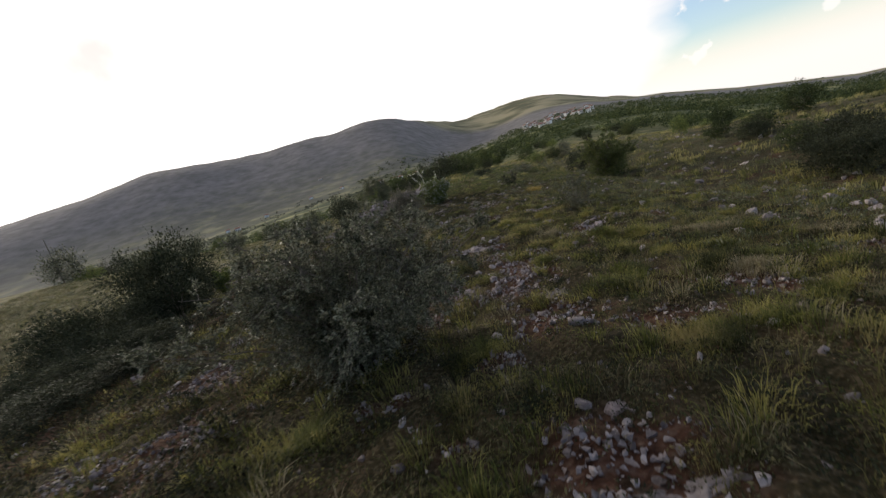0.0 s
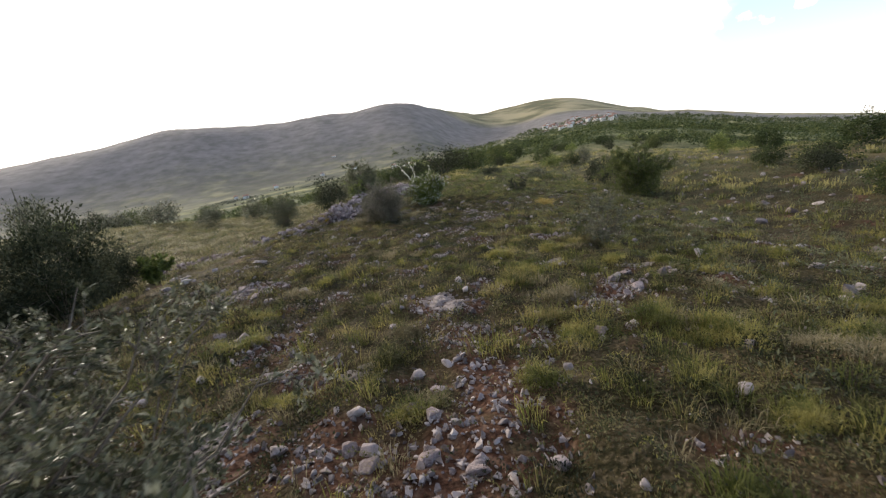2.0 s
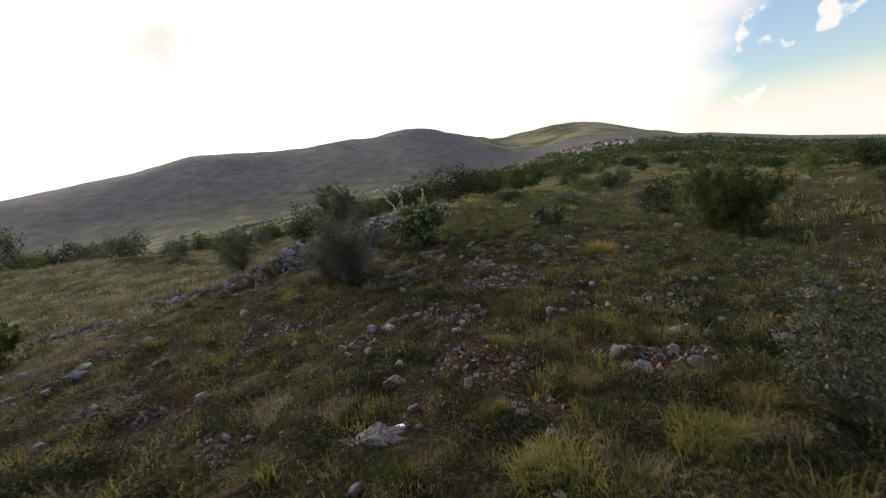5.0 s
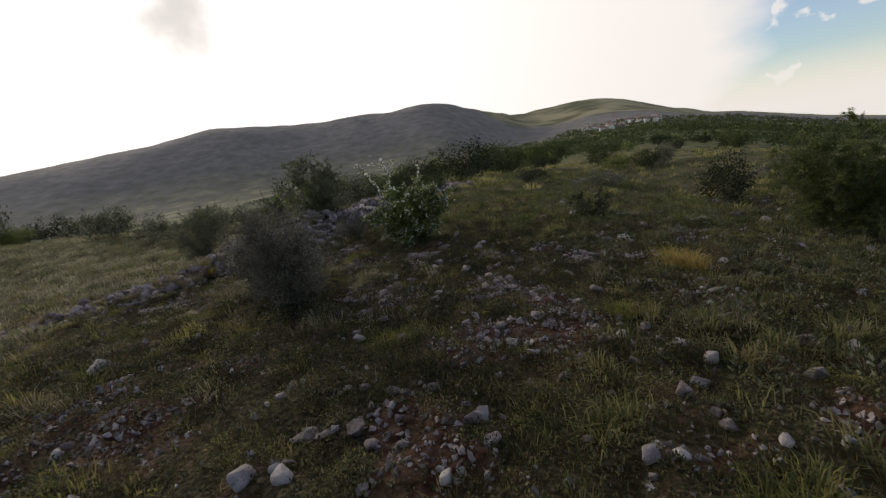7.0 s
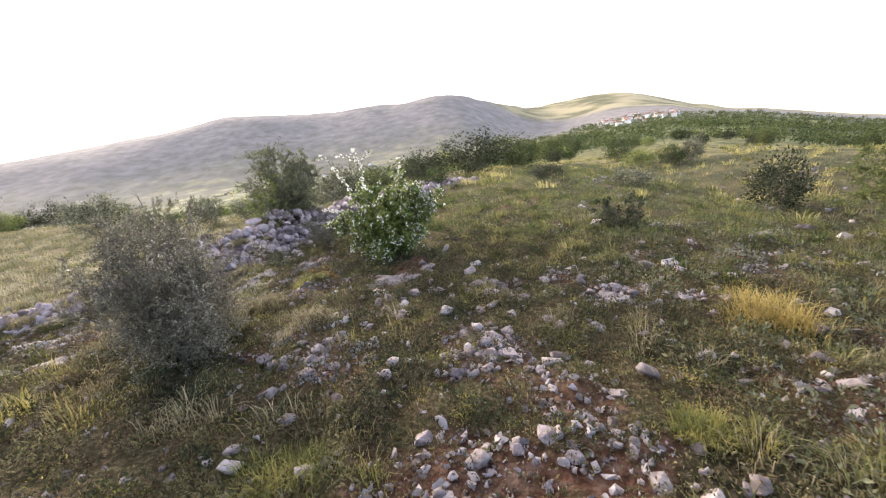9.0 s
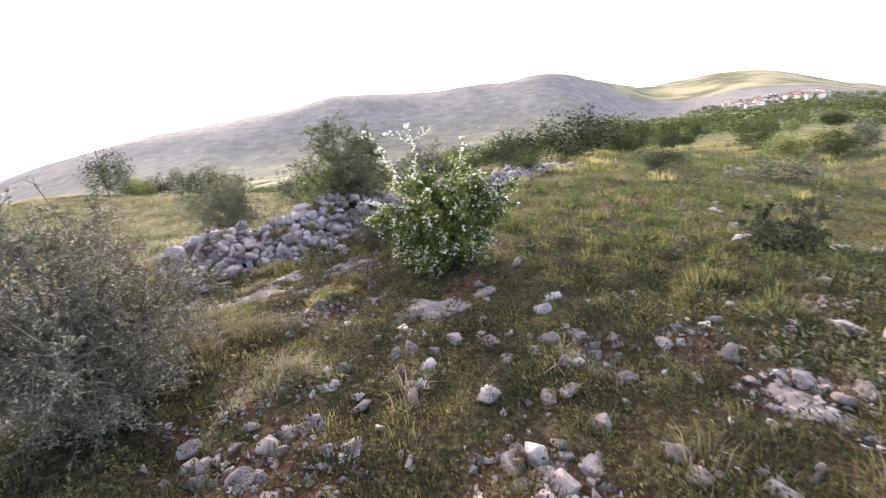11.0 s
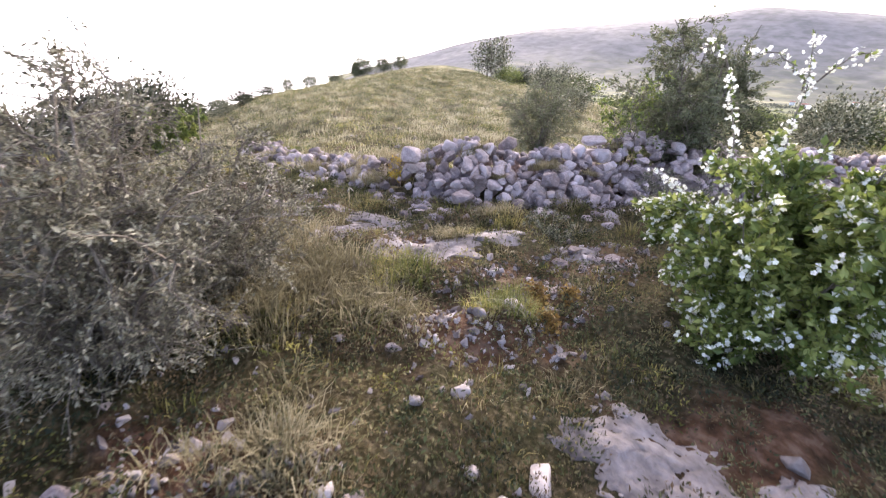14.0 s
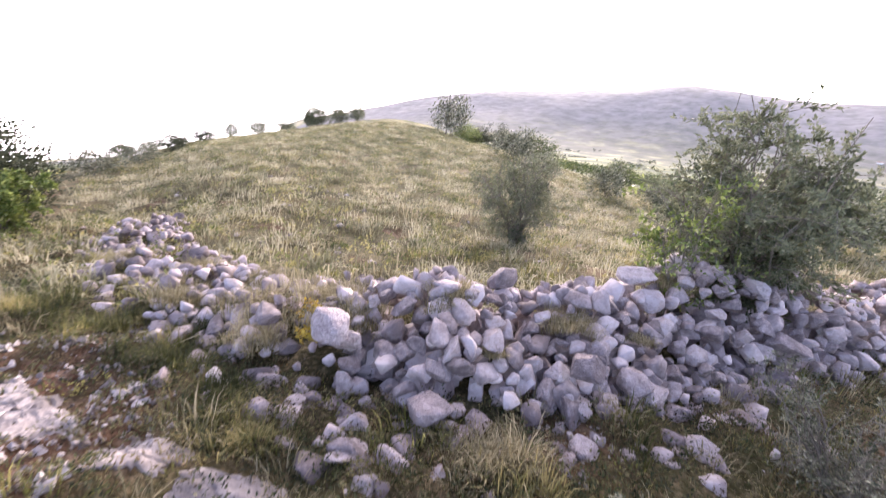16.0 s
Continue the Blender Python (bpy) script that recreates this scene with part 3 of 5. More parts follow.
def build_wall():
    root = thing("dry_stone_wall", (-2.6, 19.6, float(height(-2.6, 19.6))), "tumbled dry-stone wall of pale grey limestone in dry grass", "stone wall")
    shift = Matrix.Translation(root.location).inverted()
    r = random.Random(5)
    spots = []
    s = 0.0
    while s < WALL_LEN - 0.2:
        d = -0.08
        while d < 1.25:
            ss, dd = s + r.uniform(-0.05, 0.05), d + r.uniform(-0.04, 0.04)
            size = r.choice((0.03, 0.038, 0.046, 0.054, 0.062, 0.072, 0.084))
            spots.append((ss, dd, size))
            d += 0.084 + r.uniform(0, 0.026)
        s += 0.097
    for k in range(150):          # fallen stones at its foot
        spots.append((r.uniform(5.6, 9.6), -0.08 - 0.5 * r.random() ** 1.6, r.choice((0.036, 0.046, 0.056, 0.066, 0.078, 0.09))))
    near, rest = [], []
    for ss, dd, size in spots:
        ss = min(max(ss, 0), WALL_LEN - 0.25)
        if r.random() < (0.45 + 0.5 * (math.sin(2.7 * ss) + math.sin(4.3 * dd + 1.3 * ss) > 0.1) if ss < 4.5 else 0.22 + 0.5 * (math.sin(3.1 * ss + 3 * dd) > 0.35) if ss < 6.4 else 0.02 if ss < 12.5 else 0.4):
            continue
        x, y, a = wall_point(ss, dd)
        z = float(height(x, y)) + wall_height(ss, dd) + r.uniform(-0.05, 0.04)
        m = Matrix.LocRotScale((x, y, z), Euler((r.uniform(-0.9, 0.9), r.uniform(-0.9, 0.9), a + r.uniform(-1.5, 1.5))), (size * r.uniform(0.95, 1.28), size * r.uniform(0.85, 1.05), size * r.uniform(0.72, 0.95)))
        good = 6.2 < ss < 11.2 and dd < 0.75
        (near if good else rest).append((r.randrange(len(STONES)), m))
    r.shuffle(near)
    rest += near[285:]
    for i, m in near[:285]:
        ob = new("stone", STONES[i])
        ob.parent = root
        ob.matrix_basis = shift @ m
    for x, y, z, size, flat in [(-2.93, 18.44, -0.40, 0.115, 0.8), (-2.75, 20.7, -0.31, 0.13, 0.5), (-2.31, 21.68, -0.36, 0.13, 0.8), (-3.18, 19.75, -0.36, 0.12, 0.8), (-2.58, 18.86, -0.78, 0.12, 0.9), (-2.54, 18.41, -0.86, 0.11, 0.8),
                                (-2.33, 19.74, -0.60, 0.10, 0.9), (-2.23, 20.09, -0.74, 0.11, 0.9), (-3.1, 18.6, -0.55, 0.12, 0.7), (-1.96, 21.48, -0.66, 0.13, 0.8), (-3.6, 18.3, -0.6, 0.12, 0.6), (-2.65, 20.72, -0.46, 0.12, 0.8)]:
        ob = new("stone", STONES[r.randrange(len(STONES))])
        ob.parent = root
        ob.matrix_basis = shift @ Matrix.LocRotScale((x, y, z), Euler((r.uniform(-0.2, 0.2), r.uniform(-0.2, 0.2), r.uniform(0, 6))), (size * 1.12, size * 0.88, size * 0.92 * flat))
    inner = []
    s = 0.0
    while s < WALL_LEN - 0.25:          # rubble core
        for k in range(5 if s > 6.5 else 1):
            dd = r.uniform(0.05, 1.1)
            x, y, a = wall_point(s, dd)
            z = float(height(x, y)) + wall_height(s, dd) * r.uniform(0.1, 0.6) - 0.06
            q = r.uniform(0.07, 0.12)
            inner.append((r.randrange(len(STONES)), Matrix.LocRotScale((x, y, z), Euler((r.uniform(0, 6), r.uniform(0, 6), r.uniform(0, 6))), (q * 1.3, q, q * 0.8))))
        s += 0.09
    coarse = [stone_mesh("stone", 500 + i, RUBBLE, 12, flat=True) for i in range(8)]
    ob = under(joined(STONES[:9] + coarse, [((i % 9 if 15.5 < (root.location + (shift @ m).translation).y < 22.8 else 9 + i % 8), shift @ m) for i, m in rest], "rubble", RUBBLE, True), root)
    tagged(ob, kind="stuff")
    ob = under(joined(coarse, [(i % 8, shift @ m) for i, m in inner], "core", RUBBLE), root)
    tagged(ob, kind="stuff")


build_wall()


# ---- bedrock and loose stones ----
def slab(x, y, lx, ly, turn, seed, rise=0.012):
    rs = np.random.RandomState(seed)
    n, rings = 64, 16
    a = np.arange(n) * 6.2832 / n
    edge = 1 + 0.16 * np.sin(2 * a + rs.uniform(0, 6)) + 0.14 * np.sin(5 * a + rs.uniform(0, 6)) + 0.09 * np.sin(9 * a + rs.uniform(0, 6)) + rs.normal(size=n) * 0.08
    v = []
    z0 = float(height(x, y))
    for k in range(rings + 1):
        f = k / rings
        out = f * (1 + (edge - 1) * f ** 3)
        px, py = np.cos(a) * lx * out, np.sin(a) * ly * out
        gx, gy = x + px * math.cos(turn) - py * math.sin(turn), y + px * math.sin(turn) + py * math.cos(turn)
        top = rise * (1 - f ** 5) + 0.007 * wave(gx, gy, 0.2, seed) * (1 - f ** 4) + 0.005 * wave(gx, gy, 0.06, seed + 4) * (1 - f ** 6) - 0.012 * (np.abs(wave(gx, gy, 0.35, seed + 9)) < 0.07) - 0.07 * (f > 0.97)
        v.append(np.stack([gx - x, gy - y, height(gx, gy) + top - z0], -1))
    v = np.concatenate(v)
    i = np.arange(rings)[:, None] * n
    j = np.arange(n)
    k = (j + 1) % n
    f = np.stack([i + j, i + n + j, i + n + k, i + k], -1).reshape(-1, 4)
    ob = mesh_object("bedrock_slab", v, f, SLAB)
    ob.location = (x, y, z0)
    return tagged(ob, "flat weathered slab of pale limestone bedrock in grass", "rock slab", "bedrock slabs")


SLABS = [(0.38, 18.0, 0.31, 0.26, 1.0), (0.72, 18.38, 0.14, 0.08, 1.2), (-2.3, 17.7, 0.42, 0.22, 1.2), (-1.65, 18.05, 0.42, 0.27, 1.25), (-1.75, 18.62, 0.38, 0.2, 1.2), (-1.25, 19.15, 0.16, 0.12, 0.4), (-1.62, 17.42, 0.15, 0.1, 0.2),
         (-3.5, 17.15, 0.3, 0.16, 0.5), (-2.9, 17.6, 0.22, 0.13, 0.9), (-2.5, 17.95, 0.3, 0.14, 0.9), (0.55, 8.3, 0.26, 0.46, 0.1), (0.42, 10.95, 0.25, 0.12, 0.1), (-1.05, 5.75, 0.14, 0.38, 0.1), (-1.05, 6.84, 0.22, 0.12, 0.2), (-0.2, 6.65, 0.2, 0.13, 0.4),
         (1.05, 4.68, 0.16, 0.12, 0.6), (2.67, 17.15, 0.26, 0.13, -0.8), (-2.7, 16.4, 0.5, 0.14, 0.3), (0.66, 1.52, 0.2, 0.09, 0.1), (2.3, 9.9, 0.2, 0.1, 0.3), (3.4, 9.3, 0.24, 0.1, 0.1)]
for n_, (x_, y_, a_, b_, t_) in enumerate(SLABS):
    slab(x_, y_, a_, b_, t_, 40 + n_)


def loose_stone(x, y, size, r):
    ob = new("stone", STONES[r.randrange(len(STONES))])
    size *= 0.7
    s = (size * r.uniform(0.95, 1.3), size * r.uniform(0.8, 1.05), size * r.uniform(0.6, 0.9))
    ob.matrix_world = Matrix.LocRotScale((x, y, float(height(x, y)) + s[2] * 0.15), Euler((r.uniform(-0.3, 0.3), r.uniform(-0.3, 0.3), r.uniform(0, 6.3))), s)
    return tagged(ob, "loose rounded grey limestone lying in short grass", "stone", "scattered stones")


rl = random.Random(11)
MARKED = [(0.5, 6.16, 0.09), (0.44, 5.37, 0.1), (2.02, 6.93, 0.1), (1.39, 6.46, 0.07), (2.49, 11.63, 0.1), (2.56, 11.79, 0.08), (2.76, 8.72, 0.11), (2.89, 8.19, 0.11), (3.66, 10.97, 0.12), (-1.83, 10.9, 0.08), (1.98, 14.27, 0.07), (1.81, 14.04, 0.08), (0.49, 13.5, 0.1), (1.98, 16.58, 0.08), (2.75, 17.4, 0.12), (1.88, 14.92, 0.08), (1.41, 16.9, 0.09), (0.5, 16.96, 0.06), (-0.2, 16.77, 0.08), (0.27, 16.34, 0.09), (1.66, 16.73, 0.09), (2.87, 11.92, 0.08), (0.47, 11.66, 0.16), (2.33, 12.7, 0.08), (2.04, 16.47, 0.1), (0.53, 16.28, 0.085), (-1.26, 19.14, 0.11), (0.66, 2.23, 0.1), (0.5, 2.3, 0.07), (1.05, 4.7, 0.1), (0.9, 4.5, 0.08), (0.1, 5.3, 0.1), (-0.05, 5.5, 0.08), (2.95, 15.96, 0.07), (1.12, 15.1, 0.085), (0.57, 15.42, 0.085), (1.48, 15.79, 0.08), (1.5, 14.58, 0.1), (3.65, 15.38, 0.1), (1.63, 16.44, 0.08), (1.36, 17.52, 0.1), (1.62, 16.02, 0.11), (3.05, 8.92, 0.12), (2.5, 13.75, 0.12), (2.4, 12.0, 0.11), (1.28, 18.0, 0.1), (0.96, 17.47, 0.095), (0.66, 16.78, 0.085), (0.47, 17.22, 0.08), (0.12, 16.93, 0.07), (1.54, 17.69, 0.1), (1.78, 17.7, 0.06), (1.12, 17.21, 0.07), (1.28, 17.34, 0.075), (0.6, 17.31, 0.07), (0.68, 17.51, 0.085), (1.49, 17.2, 0.08), (-1.03, 19.28, 0.13), (-0.81, 18.53, 0.085), (-0.94, 17.41, 0.09), (-0.62, 17.35, 0.07), (-1.8, 20.08, 0.1), (-2.55, 18.4, 0.12)]
for x_, y_, s_ in MARKED:
    loose_stone(x_, y_, s_, rl)
HEAPS = [(-2.9, 10.15, 0.45, 46), (-2.35, 10.45, 0.3, 12), (-2.7, 10.9, 0.4, 14), (2.8, 8.4, 0.5, 14), (1.45, 15.98, 0.4, 18), (1.46, 16.34, 0.22, 14), (0.25, 16.0, 0.35, 16), (1.62, 17.5, 0.3, 14), (0.0, 16.0, 0.25, 12), (2.95, 17.5, 0.5, 22), (4.8, 18.85, 1.1, 30), (0.5, 5.3, 0.6, 16),
         (2.0, 15.2, 0.6, 14), (0.7, 13.4, 0.9, 12), (-1.2, 19.0, 0.4, 10), (2.0, 11.0, 1.4, 14), (-1.0, 9.0, 1.2, 10)]
for x_, y_, w_, n_ in HEAPS:
    for k_ in range(n_):
        loose_stone(x_ + rl.gauss(0, w_ * 0.5), y_ + rl.gauss(0, w_ * 0.5), rl.choice((0.035, 0.04, 0.055, 0.06, 0.075, 0.09)) * (1.4 if n_ > 40 else 1.0), rl)


def scatter(n, lo, hi, seed, keep=None):
    rs = np.random.RandomState(seed)
    x, y = rs.uniform(lo[0], hi[0], n), rs.uniform(lo[1], hi[1], n)
    if keep is not None:
        k = keep(x, y, rs)
        x, y = x[k], y[k]
    return x, y, rs


def build_gravel():
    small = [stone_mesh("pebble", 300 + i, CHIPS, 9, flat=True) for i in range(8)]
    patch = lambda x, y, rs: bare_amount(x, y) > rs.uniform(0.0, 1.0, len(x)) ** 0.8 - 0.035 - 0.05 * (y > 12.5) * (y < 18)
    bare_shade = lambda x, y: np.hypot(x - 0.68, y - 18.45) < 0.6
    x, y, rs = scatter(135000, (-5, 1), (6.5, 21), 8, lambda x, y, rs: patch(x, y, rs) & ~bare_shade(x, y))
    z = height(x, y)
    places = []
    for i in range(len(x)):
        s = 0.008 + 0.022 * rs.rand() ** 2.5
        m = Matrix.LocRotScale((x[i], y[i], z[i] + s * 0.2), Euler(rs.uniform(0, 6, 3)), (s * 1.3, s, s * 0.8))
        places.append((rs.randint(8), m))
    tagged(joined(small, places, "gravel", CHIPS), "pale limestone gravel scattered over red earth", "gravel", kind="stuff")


build_gravel()


def build_small_stones():
    """Fist-sized stones strewn over the slope, thickest before the wall, and some on the field beyond it."""
    far_x, far_y, rs = scatter(420, (-16, 18), (-2, 30), 57, lambda x, y, rs: (x < np.interp(y, [17, 19, 23, 29], [-5.0, -3.6, -2.8, -0.5])) & (wave(x, y, 2.5, 56) > rs.uniform(-0.8, 1.0, len(x))))
    x, y, rs = scatter(5200, (-4.5, 1.5), (7, 20), 58, lambda x, y, rs: (0.07 + 0.27 * smooth(11.5, 14, y) * smooth(18.8, 17.2, y) * smooth(-1.0, 0.4, x) * smooth(6.5, 3.5, x)) * (1 + 0.9 * wave(x, y, 0.8, 59)) > rs.rand(len(x)))
    x, y = np.concatenate([x, far_x]), np.concatenate([y, far_y])
    z = height(x, y)
    places = []
    for i in range(len(x)):
        s = 0.017 + 0.045 * rs.rand() ** 2.0
        places.append((rs.randint(10), Matrix.LocRotScale((x[i], y[i], z[i] + s * 0.4), Euler((rs.uniform(-0.4, 0.4), rs.uniform(-0.4, 0.4), rs.uniform(0, 6.3))), (s * rs.uniform(1.0, 1.5), s * rs.uniform(0.8, 1.1), s * rs.uniform(0.6, 0.95)))))
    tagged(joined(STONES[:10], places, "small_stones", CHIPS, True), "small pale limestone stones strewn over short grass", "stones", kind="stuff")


build_small_stones()


def build_meadow_stones():
    """Pale stones lying in the open meadow beside the path."""
    x, y, rs = scatter(5200, (-9, 2), (17, 31), 83, lambda x, y, rs: (np.abs(x - 1.0) > 2.2) & ((x > 0) | (y < 16)) & (0.10 + 0.10 * (x > 2) + 0.22 * smooth(0.2, 0.8, wave(x, y, 2.2, 84)) > rs.rand(len(x))))
    z = height(x, y)
    places = []
    for i in range(len(x)):
        s = 0.03 + 0.085 * rs.rand() ** 2.4
        places.append((rs.randint(8), Matrix.LocRotScale((x[i], y[i], z[i] + s * 0.25), Euler((rs.uniform(-0.4, 0.4), rs.uniform(-0.4, 0.4), rs.uniform(0, 6.3))), (s * rs.uniform(1.0, 1.6), s * rs.uniform(0.8, 1.1), s * rs.uniform(0.6, 0.95)))))
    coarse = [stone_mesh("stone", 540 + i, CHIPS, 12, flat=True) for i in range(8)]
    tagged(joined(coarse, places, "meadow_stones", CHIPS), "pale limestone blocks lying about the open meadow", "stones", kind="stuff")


build_meadow_stones()


# ---- grass ----
def blades(x, y, per, length, spread, rs, width=0.004, lean=0.5):
    """Tufts of bent blades: one island a blade."""
    n = len(x)
    bx = np.repeat(x, per) + rs.normal(size=n * per) * np.repeat(spread, per) * 0.5
    by = np.repeat(y, per) + rs.normal(size=n * per) * np.repeat(spread, per) * 0.5
    bz = height(bx, by) - 0.01
    ln = np.repeat(length, per) * rs.uniform(0.45, 1.1, n * per)
    a = np.arctan2(by - np.repeat(y, per), bx - np.repeat(x, per)) + rs.normal(size=n * per) * 0.5
    le = lean * rs.uniform(0.2, 1.3, n * per)
    dx, dy = np.cos(a) * le, np.sin(a) * le
    w = width * rs.uniform(0.6, 1.4, n * per) * np.sqrt(ln / 0.15)
    sx, sy = -np.sin(a) * w, np.cos(a) * w
    p = np.stack([bx, by, bz], -1)
    side = np.stack([sx, sy, 0 * sx], -1)
    mid = p + np.stack([dx * ln * 0.35, dy * ln * 0.35, ln * 0.6], -1)
    tip = p + np.stack([dx * ln, dy * ln, ln * (1.0 - 0.35 * le)], -1)
    v = np.stack([p - side, p + side, mid + side * 0.8, mid - side * 0.8, tip], 1).reshape(-1, 3)
    i = np.arange(n * per)[:, None] * 5
    return v, np.concatenate([i + (0, 1, 2), i + (0, 2, 3), i + (3, 2, 4)])


def clear_of_rock(x, y):
    ok = np.ones(len(x), bool)
    for sx, sy, a, b, t in SLABS:
        u, v = (x - sx) * math.cos(t) + (y - sy) * math.sin(t), -(x - sx) * math.sin(t) + (y - sy) * math.cos(t)
        ok &= (u / a) ** 2 + (v / b) ** 2 > 0.62
    for (ax, ay), (bx, by) in zip(FRONT, FRONT[1:]):
        tx, ty = bx - ax, by - ay
        ln = math.hypot(tx, ty)
        u, d = ((x - ax) * tx + (y - ay) * ty) / ln, (-(x - ax) * ty + (y - ay) * tx) / ln
        ok &= ~((u > 0) & (u < ln) & (d > 0.1) & (d < 1.1) & (x > -4.0))
    return ok


def near_path(x, y, rs):
    """Thins what lies away from the trodden line."""
    d = np.abs(x - np.interp(y, [0, 6, 15, 18, 24], [0.2, 1.0, 1.4, 0.6, -1.0]))
    return d < 3.0 + 5.5 * rs.rand(len(x)) ** 1.5


def tuft_keep(x, y, rs, seed, size, lo, hi):
    """Keeps what falls into ragged clumps of about that size."""
    return wave(x, y, size, seed) + 0.35 * wave(x, y, 3.5 * size, seed + 1) > rs.uniform(lo, hi, len(x))


def build_grass():
    x, y, rs = scatter(36000, (-7, 0.8), (8, 23), 31, lambda x, y, rs: near_path(x, y, rs) & (bare_amount(x, y) < rs.uniform(0.05, 0.8, len(x))) & tuft_keep(x, y, rs, 48, 0.55, -0.15, 0.75) & clear_of_rock(x, y))
    n = len(x)
    v, f = blades(x, y, 9, rs.uniform(0.035, 0.09, n), np.full(n, 0.08), rs, 0.0036, 0.75)
    tagged(mesh_object("short_grass", v, f, GRASS, False), "short olive-green meadow grass with yellowing tips", "grass", kind="stuff")
    x, y, rs = scatter(9500, (-9, 1.4), (10, 26), 32, lambda x, y, rs: near_path(x, y, rs) & tuft_keep(x, y, rs, 41, 0.7, -0.1, 1.1) & (bare_amount(x, y) < 0.5) & clear_of_rock(x, y))
    n = len(x)
    v, f = blades(x, y, 64, rs.uniform(0.07, 0.19, n) * (1 - 0.4 * smooth(12, 14, y) * smooth(-1.5, -0.3, x)), rs.uniform(0.10, 0.17, n), rs, 0.003, 0.75)
    tagged(mesh_object("grass_tussocks", v, f, GRASS, False), "loose tussocks of long green and straw-coloured grass", "grass", kind="stuff")
    x, y, rs = scatter(4600, (-9, 1.6), (10, 27), 33, lambda x, y, rs: (wave(x, y, 2.0, 43) + 0.9 * (y > 16.5) * (x < 0.2) * (x > -2.6) > rs.uniform(-0.3, 1.5, len(x))) & (bare_amount(x, y) < 0.6) & clear_of_rock(x, y))
    n = len(x)
    v, f = blades(x, y, 46, rs.uniform(0.09, 0.21, n), rs.uniform(0.08, 0.15, n), rs, 0.0026, 0.9)
    tagged(mesh_object("dry_grass", v, f, STRAW, False), "dry straw-coloured grass tufts", "grass", kind="stuff")
    x, y, rs = scatter(6400, (-6, 1.2), (9, 22), 37, lambda x, y, rs: (wave(x, y, 0.9, 47) + 0.5 * (y < 11) + 0.25 * (x > 2) > rs.uniform(0.1, 1.7, len(x))) & clear_of_rock(x, y) & (bare_amount(x, y) < 0.5))
    n = len(x)
    v, f = blades(x, y, 64, rs.uniform(0.07, 0.19, n) * (1 - 0.4 * smooth(12, 14, y) * smooth(-1.5, -0.3, x)), rs.uniform(0.10, 0.2, n), rs, 0.003, 0.75)
    tagged(mesh_object("green_tussocks", v, f, GREEN_GRASS, False), "fresh yellow-green tussocks of grass", "grass", kind="stuff")
    x, y, rs = scatter(15000, (-26, -2), (30, 50), 34, lambda x, y, rs: (np.hypot(x - CX, y - 12) > 8.0) & (np.hypot(x, y - 2) > 5.5) & (np.hypot(x - 0.5, y - 17) > 8.0) & ((y < 15) | (x > np.interp(y, [17, 19, 23, 29, 40], [-5.0, -3.3, -2.4, 0.0, 0.0])) | (y > 40)) & tuft_keep(x, y, rs, 44, 1.6, -0.3, 0.9) & (rs.rand(len(x)) < 14 / np.hypot(x - CX, y - 12)))
    n = len(x)
    v, f = blades(x, y, 34, rs.uniform(0.12, 0.30, n), rs.uniform(0.16, 0.34, n), rs, 0.009, 0.8)
    tagged(mesh_object("far_grass", v, f, FAR_GRASS, False), "tufted olive-green grass of the farther meadow", "grass", kind="stuff")
    x, y, rs = scatter(5200, (-2.5, 12), (10, 27), 39, lambda x, y, rs: (np.hypot(x - 0.5, y - 17) < 8.3) & (np.hypot(x - 0.8, y - 16.5) > 2.6) & ((x > 1.5) | (y > 20.5)) & tuft_keep(x, y, rs, 90, 0.8, -0.2, 0.9) & clear_of_rock(x, y))
    n = len(x)
    v, f = blades(x, y, 40, rs.uniform(0.08, 0.2, n), rs.uniform(0.10, 0.2, n), rs, 0.0046, 0.8)
    tagged(mesh_object("slope_grass", v, f, SLOPE_GRASS, False), "olive-green grass tufts on the slope by the hawthorn", "grass", kind="stuff")
    beyond_wall = lambda x, y: clear_of_rock(x, y) & (x < np.interp(y, [17, 19, 23, 29], [-5.0, -3.3, -2.4, 0.0]))
    x, y, rs = scatter(5500, (-32, 16), (2, 50), 36, lambda x, y, rs: beyond_wall(x, y) & tuft_keep(x, y, rs, 46, 1.8, -0.4, 1.1))
    n = len(x)
    v, f = blades(x, y, 24, rs.uniform(0.12, 0.28, n), rs.uniform(0.15, 0.35, n), rs, 0.006, 0.9)
    tagged(mesh_object("far_dry_grass", v, f, STRAW, False), "straw-coloured grass on the field beyond the wall", "grass", kind="stuff")
    x, y, rs = scatter(13000, (-32, 16), (2, 44), 38, lambda x, y, rs: beyond_wall(x, y) & tuft_keep(x, y, rs, 50, 1.3, -0.6, 0.8))
    n = len(x)
    v, f = blades(x, y, 40, rs.uniform(0.10, 0.27, n), rs.uniform(0.16, 0.36, n), rs, 0.0055, 1.0)
    tagged(mesh_object("field_tussocks", v, f, FIELD_GRASS, False), "olive and pale green tussocks beyond the stone wall", "grass", kind="stuff")
    x, y, rs = scatter(22000, (-7, 1), (7.5, 22), 35, lambda x, y, rs: near_path(x, y, rs) & (wave(x, y, 0.9, 45) > rs.uniform(-1.0, 1.0, len(x))) & clear_of_rock(x, y))
    n, per = len(x), 7
    p = np.stack([x, y, height(x, y)], -1)
    p = np.repeat(p, per, 0) + rs.normal(size=(n * per, 3)) * (0.035, 0.035, 0.012) + (0, 0, 0.03)
    v, f = leaf_arrays(p, rs.normal(size=(n * per, 3)) + (0, 0, 0.9), 0.028, rs, 0.42)
    tagged(mesh_object("low_herbs", v, f, WEED, False), "low creeping green herbs between the stones", "herbs", kind="stuff")


